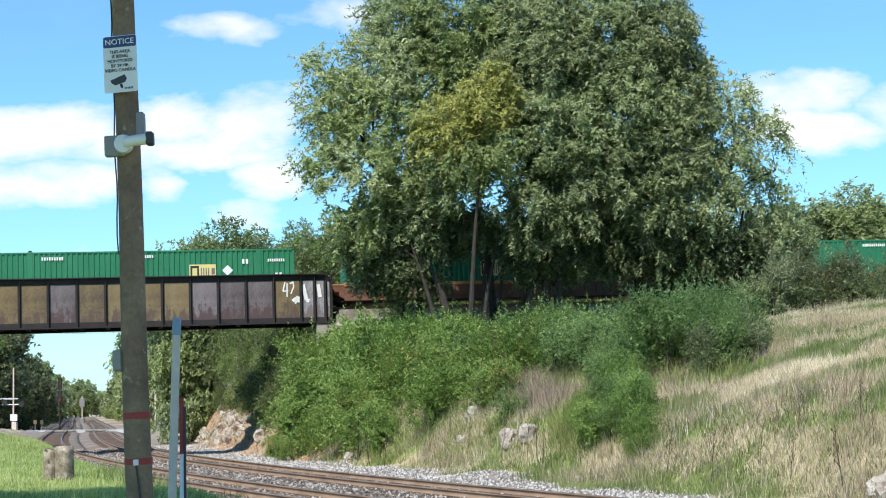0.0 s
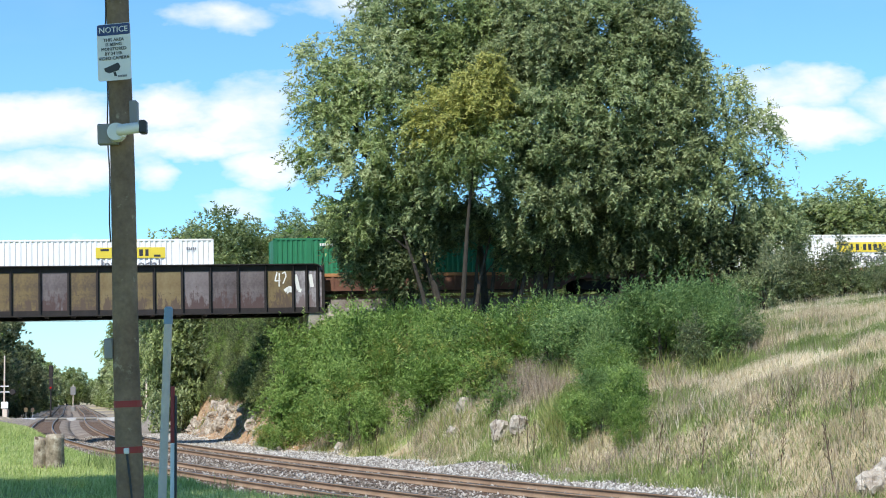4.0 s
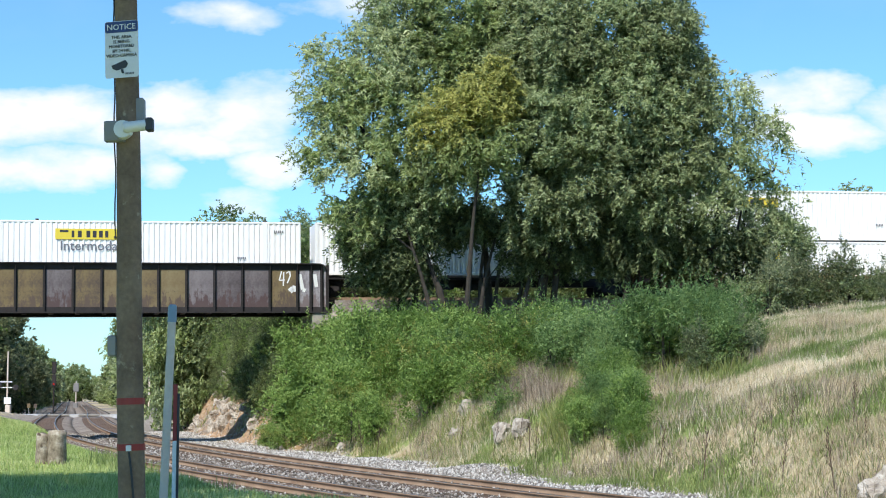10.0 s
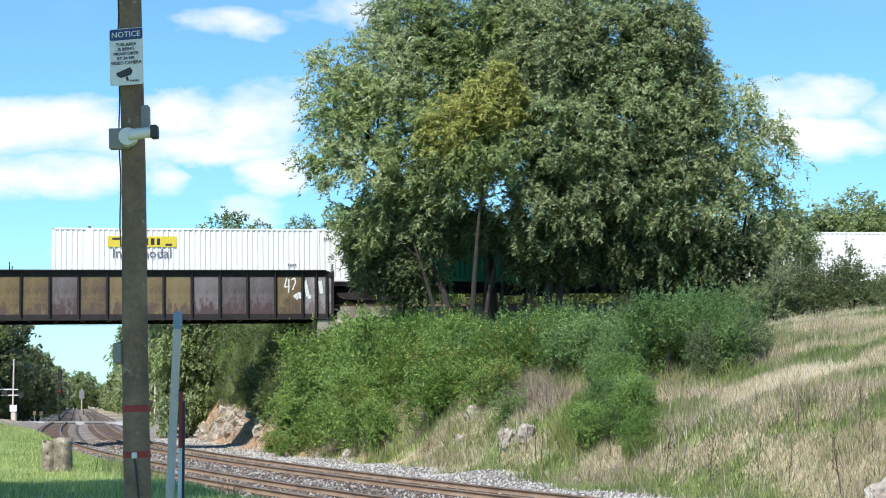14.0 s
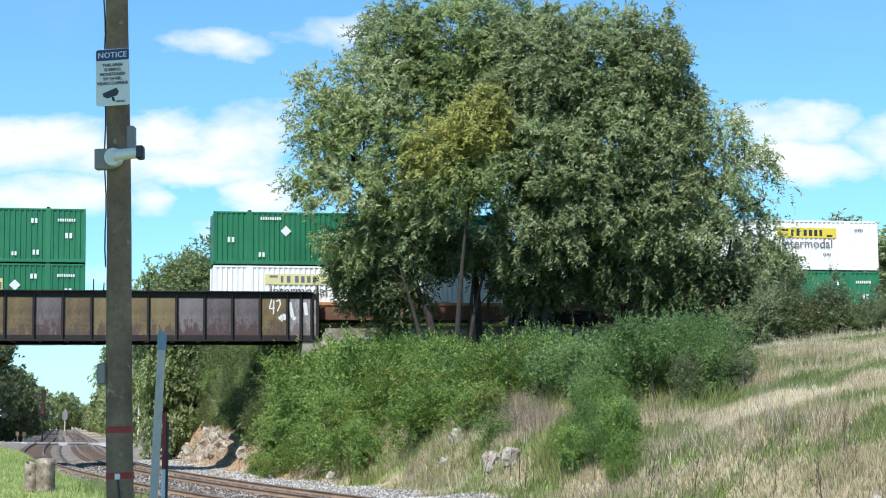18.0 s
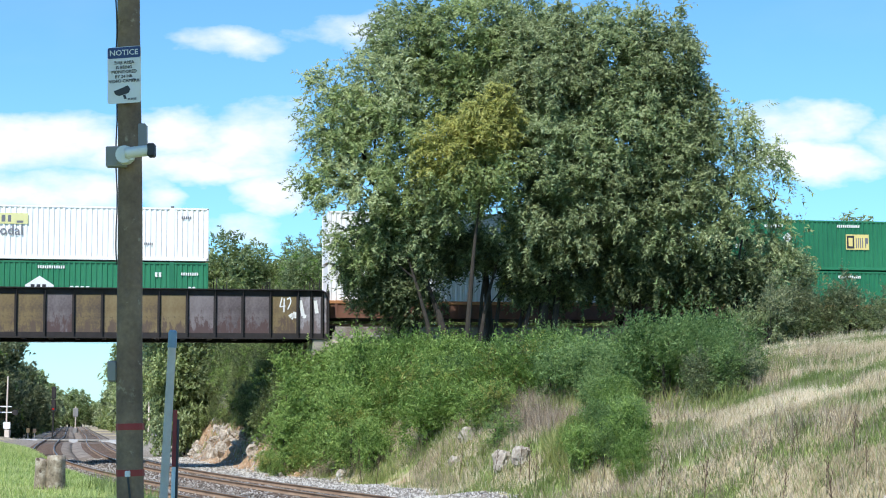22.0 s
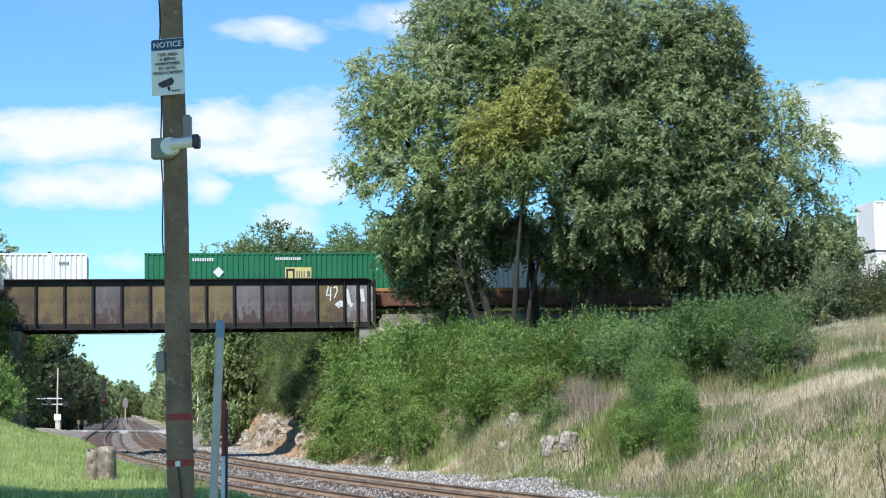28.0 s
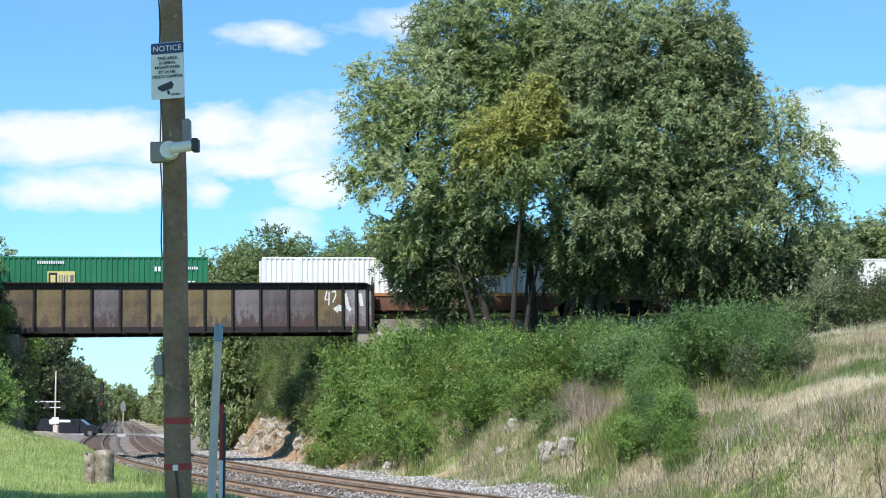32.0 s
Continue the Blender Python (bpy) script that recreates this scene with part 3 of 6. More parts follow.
# white spray-paint strokes
def stroke(bm, pts, w=0.035):
    for (x0, z0), (x1, z1) in zip(pts, pts[1:]):
        d = Vector((x1 - x0, 0, z1 - z0))
        n = Vector((-d.z, 0, d.x)).normalized() * w
        q = [Vector((x0, 0, z0)) - n, Vector((x1, 0, z1)) - n, Vector((x1, 0, z1)) + n, Vector((x0, 0, z0)) + n]
        bm.faces.new([bm.verts.new(p + Vector((0, WEBY - 0.006, 0))) for p in q])
gx0 = edges_[1]
def spray(bm):
    o = gx0 - 0.02
    stroke(bm, [(o - 0.86, 1.35), (o - 0.98, 0.85), (o - 0.68, 0.88)])
    stroke(bm, [(o - 0.74, 1.30), (o - 0.76, 0.55)])
    stroke(bm, [(o - 0.60, 1.25), (o - 0.42, 1.35), (o - 0.38, 1.10), (o - 0.55, 0.70)])
    stroke(bm, [(o - 0.42, 0.45), (o - 0.30, 0.30), (o - 0.22, 0.25), (o - 0.12, 0.55)], 0.13)
    stroke(bm, [(o + 0.12, 1.2), (o + 0.22, 0.75), (o + 0.30, 0.35), (o + 0.45, 0.30)], 0.10)
    stroke(bm, [(o + 0.95, 1.2), (o + 1.05, 0.5)], 0.10)
part_of("spray_paint", M_MARK, bridge, spray, "white sprayed scrawl")
# abutments
for x0, x1 in ((BR0 - 1.6, BR0 + 0.9), (BR1 - 0.9, BR1 + 0.25)):
    part_of("abutment", M_CONC, bridge, lambda bm: cbox(bm, x0, x1, -2.2, 2.5, -7.5, G_BOT - 0.03, 0.05))
part_of("back_wall", M_CONC, bridge, lambda bm: cbox(bm, BR1 + 0.2, BR1 + 0.7, -2.5, 2.5, -1.3, -0.5, 0.05))
for k in range(4):
    part_of("coping_stone", M_CONC, bridge, lambda bm: cbox(bm, BR1 + 1.1 + 1.75 * k, BR1 + 2.8 + 1.75 * k, -2.75, -2.1, -0.95, -0.70 - 0.03 * (k % 2), 0.06))


# The train. Every unit: centre at the start, metres along the upper line.
LEN, WIDE, HIGH = 16.15, 2.59, 2.9
V0, ACC = 14.565, -0.0819


def run(t):
    return V0 * t + ACC * t * t / 2


def corrugated(bm, x0, x1, y, z0, z1, face, deep=0.045, pitch=0.28):
    """A wall of trapezoid folds, looking to -y (face -1) or +y."""
    n = int((x1 - x0) / pitch)
    p = (x1 - x0) / n
    pts = []
    for i in range(n):
        x = x0 + i * p
        pts += [(x, 0), (x + p * 0.32, 0), (x + p * 0.46, deep), (x + p * 0.86, deep)]
    pts.append((x1, 0))
    a = [bm.verts.new((x, y - face * d, z0)) for x, d in pts]
    b = [bm.verts.new((x, y - face * d, z1)) for x, d in pts]
    for i in range(len(pts) - 1):
        bm.faces.new((a[i], a[i + 1], b[i + 1], b[i]))


def build_container(paint, label, logos):
    c = tagged(new("shipping_container"), label, "container", "containers on the train")
    h, w = LEN / 2, WIDE / 2
    def walls(bm):
        corrugated(bm, -h + 0.1, h - 0.1, -w + 0.01, 0.16, HIGH - 0.08, -1)
        corrugated(bm, -h + 0.1, h - 0.1, w - 0.01, 0.16, HIGH - 0.08, 1)
        box(bm, -h + 0.03, -h + 0.08, -w + 0.05, w - 0.05, 0.1, HIGH - 0.06)
        box(bm, h - 0.08, h - 0.03, -w + 0.05, w - 0.05, 0.1, HIGH - 0.06)
    part_of("corrugated_wall", paint, c, walls)
    part_of("roof", paint, c, lambda bm: box(bm, -h + 0.05, h - 0.05, -w + 0.04, w - 0.04, HIGH - 0.06, HIGH - 0.02))
    for y in (-w, w - 0.1):
        part_of("top_rail", paint, c, lambda bm: cbox(bm, -h, h, y, y + 0.1, HIGH - 0.1, HIGH, 0.012))
        part_of("bottom_rail", paint, c, lambda bm: cbox(bm, -h, h, y, y + 0.1, 0.0, 0.17, 0.012))
    for x in (-h, h - 0.12):
        for y in (-w, w - 0.12):
            part_of("corner_post", paint, c, lambda bm: cbox(bm, x, x + 0.12, y, y + 0.12, 0, HIGH, 0.015))
    for x in (-6.1, 6.1):   # lifting posts at the 40-foot positions
        lift = part_of("lifting_post", paint, c, lambda bm: cbox(bm, x - 0.14, x + 0.14, -w - 0.004, -w + 0.06, 0, HIGH + 0.01, 0.012))
        part_of("lifting_casting", M_BLACK, lift, lambda bm: cbox(bm, x - 0.09, x + 0.09, -w, -w + 0.16, HIGH + 0.002, HIGH + 0.09, 0.012))
    logos(c, -w - 0.012)
    return c


def bars(bm, x, z, n, size=0.09, y=0.0, gap=0.35):
    for k in range(n):
        box(bm, x + k * size, x + k * size + size * (1 - gap), y - 0.004, y, z, z + size * 1.3)


def green_diamond(c, y, logo_x):
    def diamond(bm):
        x, z, r = (-4.1, 1.85, 0.3) if abs(logo_x) < 1 else (logo_x + 1.35, 1.75, 0.3)
        bm.faces.new([bm.verts.new((x + a, y - 0.002, z + b)) for a, b in ((-r, 0), (0, -r), (r, 0), (0, r))])
    part_of("placard", M_MARK, c, diamond, "white diamond placard")


def green_marks(c, y, logo_x, house=False):
    def marks(bm):
        bars(bm, -5.5, 2.45, 9, 0.13, y)
        bars(bm, -1.0, 2.5, 12, 0.12, y)
        bars(bm, 6.6, 2.2, 8, 0.12, y)
        bars(bm, -7.3, 1.2, 2, 0.22, y)
        bars(bm, 7.0, 1.3, 2, 0.22, y)
        bars(bm, 4.2, 0.35, 2, 0.16, y)
        bars(bm, 5.3, 0.4, 2, 0.2, y)
        bars(bm, -5.6, 0.4, 2, 0.2, y)
        bars(bm, 5.2, 2.1, 2, 0.2, y)
    tagged(part_of("lettering", M_MARK, c, marks, "small white lettering"), kind="stuff")
    if not house:
        green_diamond(c, y, logo_x)
    if house:
        def roof(bm):
            o = [(-0.75, 0), (0.75, 0), (0.75, 0.45), (0.0, 0.95), (-0.75, 0.45)]
            bm.faces.new([bm.verts.new((logo_x + a, y - 0.002, 1.15 + b)) for a, b in o])
        emblem = part_of("emblem", M_MARK, c, roof, "white house-shaped emblem")
        part_of("emblem_mark", M_INK, emblem, lambda bm: bars(bm, logo_x - 0.45, 1.25, 3, 0.3, y - 0.004))
        part_of("emblem_word", M_MARK, c, lambda bm: bars(bm, logo_x + 1.6, 1.2, 4, 0.28, y))
        return
    panel = part_of("logo_panel", M_CREAM, c, lambda bm: box(bm, logo_x - 0.72, logo_x + 0.72, y - 0.004, y, 1.2, 2.1), "pale yellow logo panel")
    Y, x = y - 0.006, logo_x - 0.66
    def hollow(bm):
        box(bm, x, x + 0.10, Y - 0.003, Y, 1.27, 2.03)
        box(bm, x + 0.36, x + 0.46, Y - 0.003, Y, 1.27, 2.03)
        box(bm, x + 0.10, x + 0.36, Y - 0.003, Y, 1.27, 1.40)
        box(bm, x + 0.10, x + 0.36, Y - 0.003, Y, 1.90, 2.03)
    part_of("logo_shape", M_INK, panel, hollow, "dark hollow block")
    def stripes(bm):
        for k in range(4):
            box(bm, x + 0.56 + 0.13 * k, x + 0.62 + 0.13 * k, Y - 0.003, Y, 1.3 + 0.03 * (k % 2), 1.9)
        box(bm, x + 1.14, x + 1.2, Y - 0.003, Y, 1.3, 1.9)
        box(bm, x + 1.2, x + 1.32, Y - 0.003, Y, 1.55, 1.9)
    part_of("logo_shape", M_GREYINK, panel, stripes, "grey upright stripes")


def white_marks(c, y, logo_x, faded=False, blank=False):
    if blank:
        tagged(part_of("lettering", M_GREYINK, c, lambda bm: bars(bm, -6.6, 0.5, 6, 0.1, y), "small dark lettering"), kind="stuff")
        return
    panel = part_of("logo_panel", M_PALEYEL if faded else M_YELLOW, c, lambda bm: box(bm, logo_x - 1.85, logo_x + 1.85, y - 0.004, y, 1.88, 2.46), "yellow logo panel")
    ink = M_GREYINK if faded else M_INK
    for k, w_ in enumerate((0.14, 0.2, 0.2, 0.2, 0.2, 0.17)):
        x0 = logo_x - 0.98 + 0.33 * k + (0.12 if k > 1 else 0)
        def block(bm):
            box(bm, x0, x0 + w_, y - 0.009, y - 0.005, 1.99, 2.35)
        part_of("logo_shape", ink, panel, block, "dark block")
    part_of("logo_shape", ink, panel, lambda bm: box(bm, logo_x - 1.6, logo_x - 1.15, y - 0.008, y - 0.005, 2.26, 2.38), "dark block")
    part_of("logo_shape", ink, panel, lambda bm: box(bm, logo_x + 1.25, logo_x + 1.6, y - 0.008, y - 0.005, 1.94, 2.06), "dark block")
    text_part("word", "Intermodal", 0.74, M_GREYINK, c, Matrix.Translation((logo_x, y - 0.006, 1.52)) @ FACE, "dark grey word", 0.98, 0.006)
    def marks(bm):
        bars(bm, -5.2, 0.32, 4, 0.1, y)
        bars(bm, 4.6, 0.85, 5, 0.1, y)
        bars(bm, 6.6, 2.3, 5, 0.11, y)
    tagged(part_of("lettering", M_GREYINK, c, marks, "small dark lettering"), kind="stuff")


M_CREAM = plain("pale yellow paint", (0.72, 0.60, 0.22))
M_PALEYEL = plain("faded yellow paint", (0.72, 0.68, 0.32))
KINDS = {
    "g": lambda: build_container(M_GREEN, "green corrugated container with a small yellow logo panel", lambda c, y: green_marks(c, y, 3.05)),
    "e": lambda: build_container(M_GREEN, "green corrugated container with a yellow logo panel near its middle", lambda c, y: green_marks(c, y, 0.25)),
    "k": lambda: build_container(M_GREEN, "green corrugated container with white diamond and yellow logo", lambda c, y: green_marks(c, y, -2.4)),
    "h": lambda: build_container(M_GREEN, "green corrugated container with a white house emblem", lambda c, y: green_marks(c, y, -0.9, True)),
    "w": lambda: build_container(M_WHITE, "white corrugated container with a yellow logo panel", lambda c, y: white_marks(c, y, 3.6)),
    "c": lambda: build_container(M_WHITE, "white corrugated container with yellow logo panel at its middle", lambda c, y: white_marks(c, y, -3.3)),
    "f": lambda: build_container(M_WHITE, "white corrugated container with a faded yellow logo panel", lambda c, y: white_marks(c, y, -3.4, True)),
    "r": lambda: build_container(M_WHITE, "white corrugated container with a faded yellow logo panel", lambda c, y: white_marks(c, y, 3.7, True)),
    "b": lambda: build_container(M_WHITE, "plain white corrugated container", lambda c, y: white_marks(c, y, 0, False, True)),
}


def truck(parent, x):
    """A two-axle bogie."""
    for y in (-0.98, 0.98):
        def side(bm):
            prism(bm, [(x - 1.15, 0.38), (x - 0.6, 0.22), (x + 0.6, 0.22), (x + 1.15, 0.38), (x + 1.15, 0.58), (x + 0.5, 0.72), (x - 0.5, 0.72), (x - 1.15, 0.58)], y - 0.06, y + 0.06)
        part_of("bogie_frame", M_BLACK, parent, side)
    for a in (-0.88, 0.88):
        for y in (-0.755, 0.755):
            part_of("wheel", M_BLACK, parent, lambda bm: tube(bm, [(x + a, y - 0.07, 0.44), (x + a, y + 0.07, 0.44)], [0.44, 0.44], 18))


def build_well(front, rear):
    """An orange-brown well car; front and rear are how far its end platforms reach past the well."""
    c = tagged(new("well_car"), "rusty orange-brown container well car", "rail car", "cars of the train")
    h = LEN / 2 + 0.15
    for y in (-1.5, 1.38):
        def side(bm):
            box(bm, -h, h, y, y + 0.1, 0.36, 1.18)
            box(bm, -h, h, y - 0.05, y + 0.17, 0.30, 0.40)
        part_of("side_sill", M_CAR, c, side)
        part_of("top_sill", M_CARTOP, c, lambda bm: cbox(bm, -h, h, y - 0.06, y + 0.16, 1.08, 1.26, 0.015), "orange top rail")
        for k in range(12):
            x = -h + 0.6 + k * (2 * h - 1.2) / 11
            part_of("side_post", M_CAR, c, lambda bm: box(bm, x - 0.07, x + 0.07, y - 0.05 if y < 0 else y + 0.1, y if y < 0 else y + 0.15, 0.40, 1.12))
    part_of("well_floor", M_BLACK, c, lambda bm: box(bm, -h, h, -1.38, 1.38, 0.27, 0.345))
    for sgn, reach in ((1, front), (-1, rear)):
        if reach <= 0:
            continue
        def platform(bm):
            prism(bm, [(sgn * h, 0.42), (sgn * (h + 0.9), 0.86), (sgn * (h + reach), 0.86), (sgn * (h + reach), 1.14), (sgn * h, 1.14)], -1.42, 1.42)
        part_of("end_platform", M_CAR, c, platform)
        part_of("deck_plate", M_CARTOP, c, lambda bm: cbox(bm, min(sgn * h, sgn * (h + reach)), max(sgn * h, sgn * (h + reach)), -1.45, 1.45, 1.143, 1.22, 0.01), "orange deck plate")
        truck(c, sgn * (h + max(reach - 1.35, reach * 0.5)))
        if reach > 2:
            for y in (-1.35, 1.35):
                for dx in (0.3, 0.85, reach - 0.2):
                    part_of("handrail", M_BLACK, c, lambda bm: tube(bm, [(sgn * (h + dx), y, 1.14), (sgn * (h + dx), y, 2.25 + 0.2 * (dx < 0.5))], [0.03, 0.03], 5), "dark upright grab bar")
            part_of("coupler", M_BLACK, c, lambda bm: box(bm, min(sgn * (h + reach), sgn * (h + reach + 0.35)), max(sgn * (h + reach), sgn * (h + reach + 0.35)), -0.12, 0.12, 0.72, 0.98))
    return c


def build_spine(front, rear):
    """A black spine car with the container on raised supports."""
    c = tagged(new("spine_car"), "black low spine car under a raised container", "rail car", "cars of the train")
    h = LEN / 2
    part_of("spine_beam", M_BLACK, c, lambda bm: box(bm, -h - rear, h + front, -0.33, 0.33, 0.62, 1.12))
    for x in (-6.1, -2.0, 2.0, 6.1):
        part_of("cross_arm", M_BLACK, c, lambda bm: prism(bm, [(x - 0.3, 0.95), (x + 0.3, 0.95), (x + 0.22, 1.2), (x - 0.22, 1.2)], -1.3, 1.3))
    part_of("side_walkway", M_BLACK, c, lambda bm: box(bm, -h, h, -1.3, -1.05, 0.98, 1.03))
    for x in (-h - rear + 0.7, h + front - 0.7):
        truck(c, x)
    def gear(bm):
        box(bm, -1.4, -0.2, -0.9, -0.4, 0.45, 0.9)
        tube(bm, [(0.4, -0.7, 0.62), (1.6, -0.7, 0.62)], [0.22, 0.22], 10)
    part_of("brake_gear", M_BLACK, c, gear)
    return c


# unit: centre at the start, lower box, upper box, car, front reach, rear reach
UNITS = (
    (60.4, "g", "", "well", 1.5, 1.5), (41.0, "g", "", "well", 1.5, 3.5), (17.5, "e", "", "well", 3.5, 1.5), (-1.5, "g", "", "well", 1.5, 1.5),
    (-20.5, "w", "", "well", 1.5, 3.5), (-43.7, "e", "", "well", 3.5, 1.5), (-63.1, "w", "", "well", 1.5, 1.5), (-82.0, "k", "", "well", 1.5, 3.5),
    (-105.1, "c", "c", "well", 3.5, 2.3), (-125.6, "c", "", "spine", 1.9, 0.5), (-142.55, "c", "", "spine", 0.5, 0.5), (-159.45, "c", "", "spine", 0.5, 0.5),
    (-176.3, "e", "", "spine", 0.5, 1.0), (-194.4, "c", "", "spine", 1.1, 2.0), (-215.1, "k", "w", "well", 2.4, 3.5), (-238.0, "f", "e", "well", 3.4, 3.5),
    (-261.0, "g", "e", "well", 3.4, 3.5), (-284.0, "w", "w", "well", 3.4, 3.4), (-306.7, "h", "f", "well", 3.4, 3.5), (-329.7, "c", "r", "well", 3.5, 3.4),
    (-352.6, "c", "", "well", 3.4, 1.5), (-371.6, "e", "", "well", 1.5, 1.6), (-390.8, "c", "", "well", 1.6, 3.4), (-413.6, "w", "", "well", 3.4, 1.5),
    (-432.7, "e", "", "well", 1.5, 1.5), (-451.8, "w", "", "well", 1.5, 3.4),
)
ON_TRAIN = []
made_box, made_car = {}, {}


def fetch(store, key, build):
    if key in store:
        return copy_thing(store[key], Matrix.Identity(4))
    store[key] = build()
    return store[key]


for at, lower, upper_box, car, front, rear in UNITS:
    key = (car, front, rear)
    ON_TRAIN.append((fetch(made_car, key, lambda: (build_well if car == "well" else build_spine)(front, rear)), at, 0.0))
    base = 0.35 if car == "well" else 1.205
    ON_TRAIN.append((fetch(made_box, lower, KINDS[lower]), at, base))
    if upper_box:
        ON_TRAIN.append((fetch(made_box, upper_box, KINDS[upper_box]), at, base + HIGH + 0.09))


def on_ground(x, y):
    return float(ground(x, y))


# The pole with its notice and security camera.
POLE = Vector((-2.305, 13.5, on_ground(-2.305, 13.5) - 0.3))
pole = tagged(new("utility_pole"), "weathered brown wooden utility pole with red tape bands", "pole")
pole.matrix_basis = Matrix.Translation(POLE) @ pose(0, 0, 0, 0, -POLE_LEAN, 0)
def shaft(bm):
    zs = np.linspace(0, 7.4, 30)
    tube(bm, [(0.004 * math.sin(z * 2.1), 0.004 * math.cos(z * 1.7), z) for z in zs], [0.109 - 0.0042 * z for z in zs], 22)
part_of("shaft", M_POLE, pole, shaft, smooth=True)
PZ = POLE.z


def pole_z(z):
    return z - PZ


for z in (2.153, 1.803):
    part_of("tape_band", M_RED, pole, lambda bm: tube(bm, [(0, 0, pole_z(z) - 0.025), (0, 0, pole_z(z) + 0.025)], [0.1085, 0.1085], 22, False), "faded red tape")
def wire(bm):
    pts = [(-0.095 - 0.006 * math.sin(k * 1.3), -0.035, pole_z(3.4) + 0.14 * k) for k in range(18)]
    tube(bm, pts, [0.006] * len(pts), 5)
part_of("cable", M_INK, pole, wire, "thin black cable")
def wire2(bm):
    pts = [(0.0, -0.112, pole_z(1.79)), (0.02, -0.115, pole_z(1.6)), (0.035, -0.116, pole_z(1.4)), (0.04, -0.118, pole_z(0.9))]
    tube(bm, pts, [0.009] * 4, 6)
part_of("lower_cable", M_INK, pole, wire2, "black cable running down from a white clip")
part_of("cable_clip", M_PLASTIC, pole, lambda bm: cbox(bm, -0.02, 0.02, -0.125, -0.098, pole_z(1.775), pole_z(1.82), 0.005))
part_of("meter_box", M_BOX, pole, lambda bm: cbox(bm, -0.165, -0.095, -0.06, 0.06, pole_z(2.50), pole_z(2.66), 0.01), "small grey box")
part_of("conduit_box", M_BOX, pole, lambda bm: cbox(bm, 0.06, 0.135, -0.05, 0.05, pole_z(4.30), pole_z(4.50), 0.01), "grey conduit box")

sign = tagged(new("notice_sign"), "white notice sign with navy header on the pole", "sign")
sign.matrix_basis = Matrix.Translation((-2.462, 13.36, 4.862)) @ pose(0, 0, 0, 0, -POLE_LEAN - 0.3, -12)
SW, SH = 0.275, 0.445
def rounded(bm, w, h, r, y0, y1, zc=0.0):
    o = []
    for cx, cz, a0 in ((w - r, h - r, 0), (-w + r, h - r, 90), (-w + r, -h + r, 180), (w - r, -h + r, 270)):
        o += [(cx + r * math.cos(radians(a0 + a)), zc + cz + r * math.sin(radians(a0 + a))) for a in (0, 30, 60, 90)]
    prism(bm, o, y0, y1)
part_of("plate", M_SIGN, sign, lambda bm: rounded(bm, SW / 2, SH / 2, 0.018, -0.002, 0.0), "white metal plate")
header = part_of("header", M_BLUE, sign, lambda bm: rounded(bm, SW / 2 - 0.004, 0.043, 0.012, -0.0045, -0.0022, SH / 2 - 0.047), "navy header band")
text_part("header_word", "NOTICE", 0.062, M_MARK, header, Matrix.Translation((0, -0.0075, SH / 2 - 0.05)) @ FACE, "white capital letters", 1.05)
for k, line in enumerate(("THIS AREA", "IS BEING", "MONITORED", "BY 24 HR.", "VIDEO CAMERA")):
    text_part("line", line, 0.036, M_INK, sign, Matrix.Translation((0, -0.0055, 0.095 - 0.036 * k)) @ FACE, "black capital letters", 0.98)
def cam_icon(bm):
    a = [(-0.085, -0.125), (0.03, -0.085), (0.05, -0.115), (0.035, -0.145), (-0.045, -0.165), (-0.075, -0.15)]
    prism(bm, a, -0.005, -0.0024)
    prism(bm, [(-0.01, -0.16), (0.01, -0.155), (0.02, -0.19), (0.0, -0.19)], -0.005, -0.0024)
part_of("camera_symbol", M_INK, sign, cam_icon, "black camera symbol")
part_of("small_print", M_GREYINK, sign, lambda bm: bars(bm, 0.03, -0.2, 6, 0.012, -0.0024))

seccam = tagged(new("security_camera"), "white bullet security camera with black hood on a grey box", "camera")
seccam.matrix_basis = Matrix.Translation((-2.40, 13.36, 4.235)) @ pose(0, 0, 0, 0, -POLE_LEAN, 0)
part_of("mount_box", M_BOX, seccam, lambda bm: cbox(bm, -0.185, -0.03, -0.02, 0.06, -0.09, 0.07, 0.008), "grey mounting box")
part_of("round_base", M_PLASTIC, seccam, lambda bm: tube(bm, [(-0.03, -0.085, -0.005), (-0.03, -0.02, -0.005)], [0.068, 0.075], 20), "round white base", smooth=False)
part_of("camera_body", M_PLASTIC, seccam, lambda bm: tube(bm, [(-0.02, -0.10, 0.0), (0.0, -0.10, 0.002), (0.10, -0.105, 0.012), (0.16, -0.107, 0.016)], [0.035, 0.043, 0.043, 0.043], 16))
part_of("hood", M_INK, seccam, lambda bm: cbox(bm, 0.155, 0.212, -0.155, -0.06, -0.035, 0.068, 0.01), "black hood")
part_of("joint", M_PLASTIC, seccam, lambda bm: tube(bm, [(0.03, -0.09, -0.055), (0.03, -0.09, -0.01)], [0.018, 0.018], 10))

# Marker posts.
def leaning(px, py, z0, z1, tilt):
    return Matrix.Translation((px, py, z0)) @ pose(0, 0, 0, 0, tilt, 0)


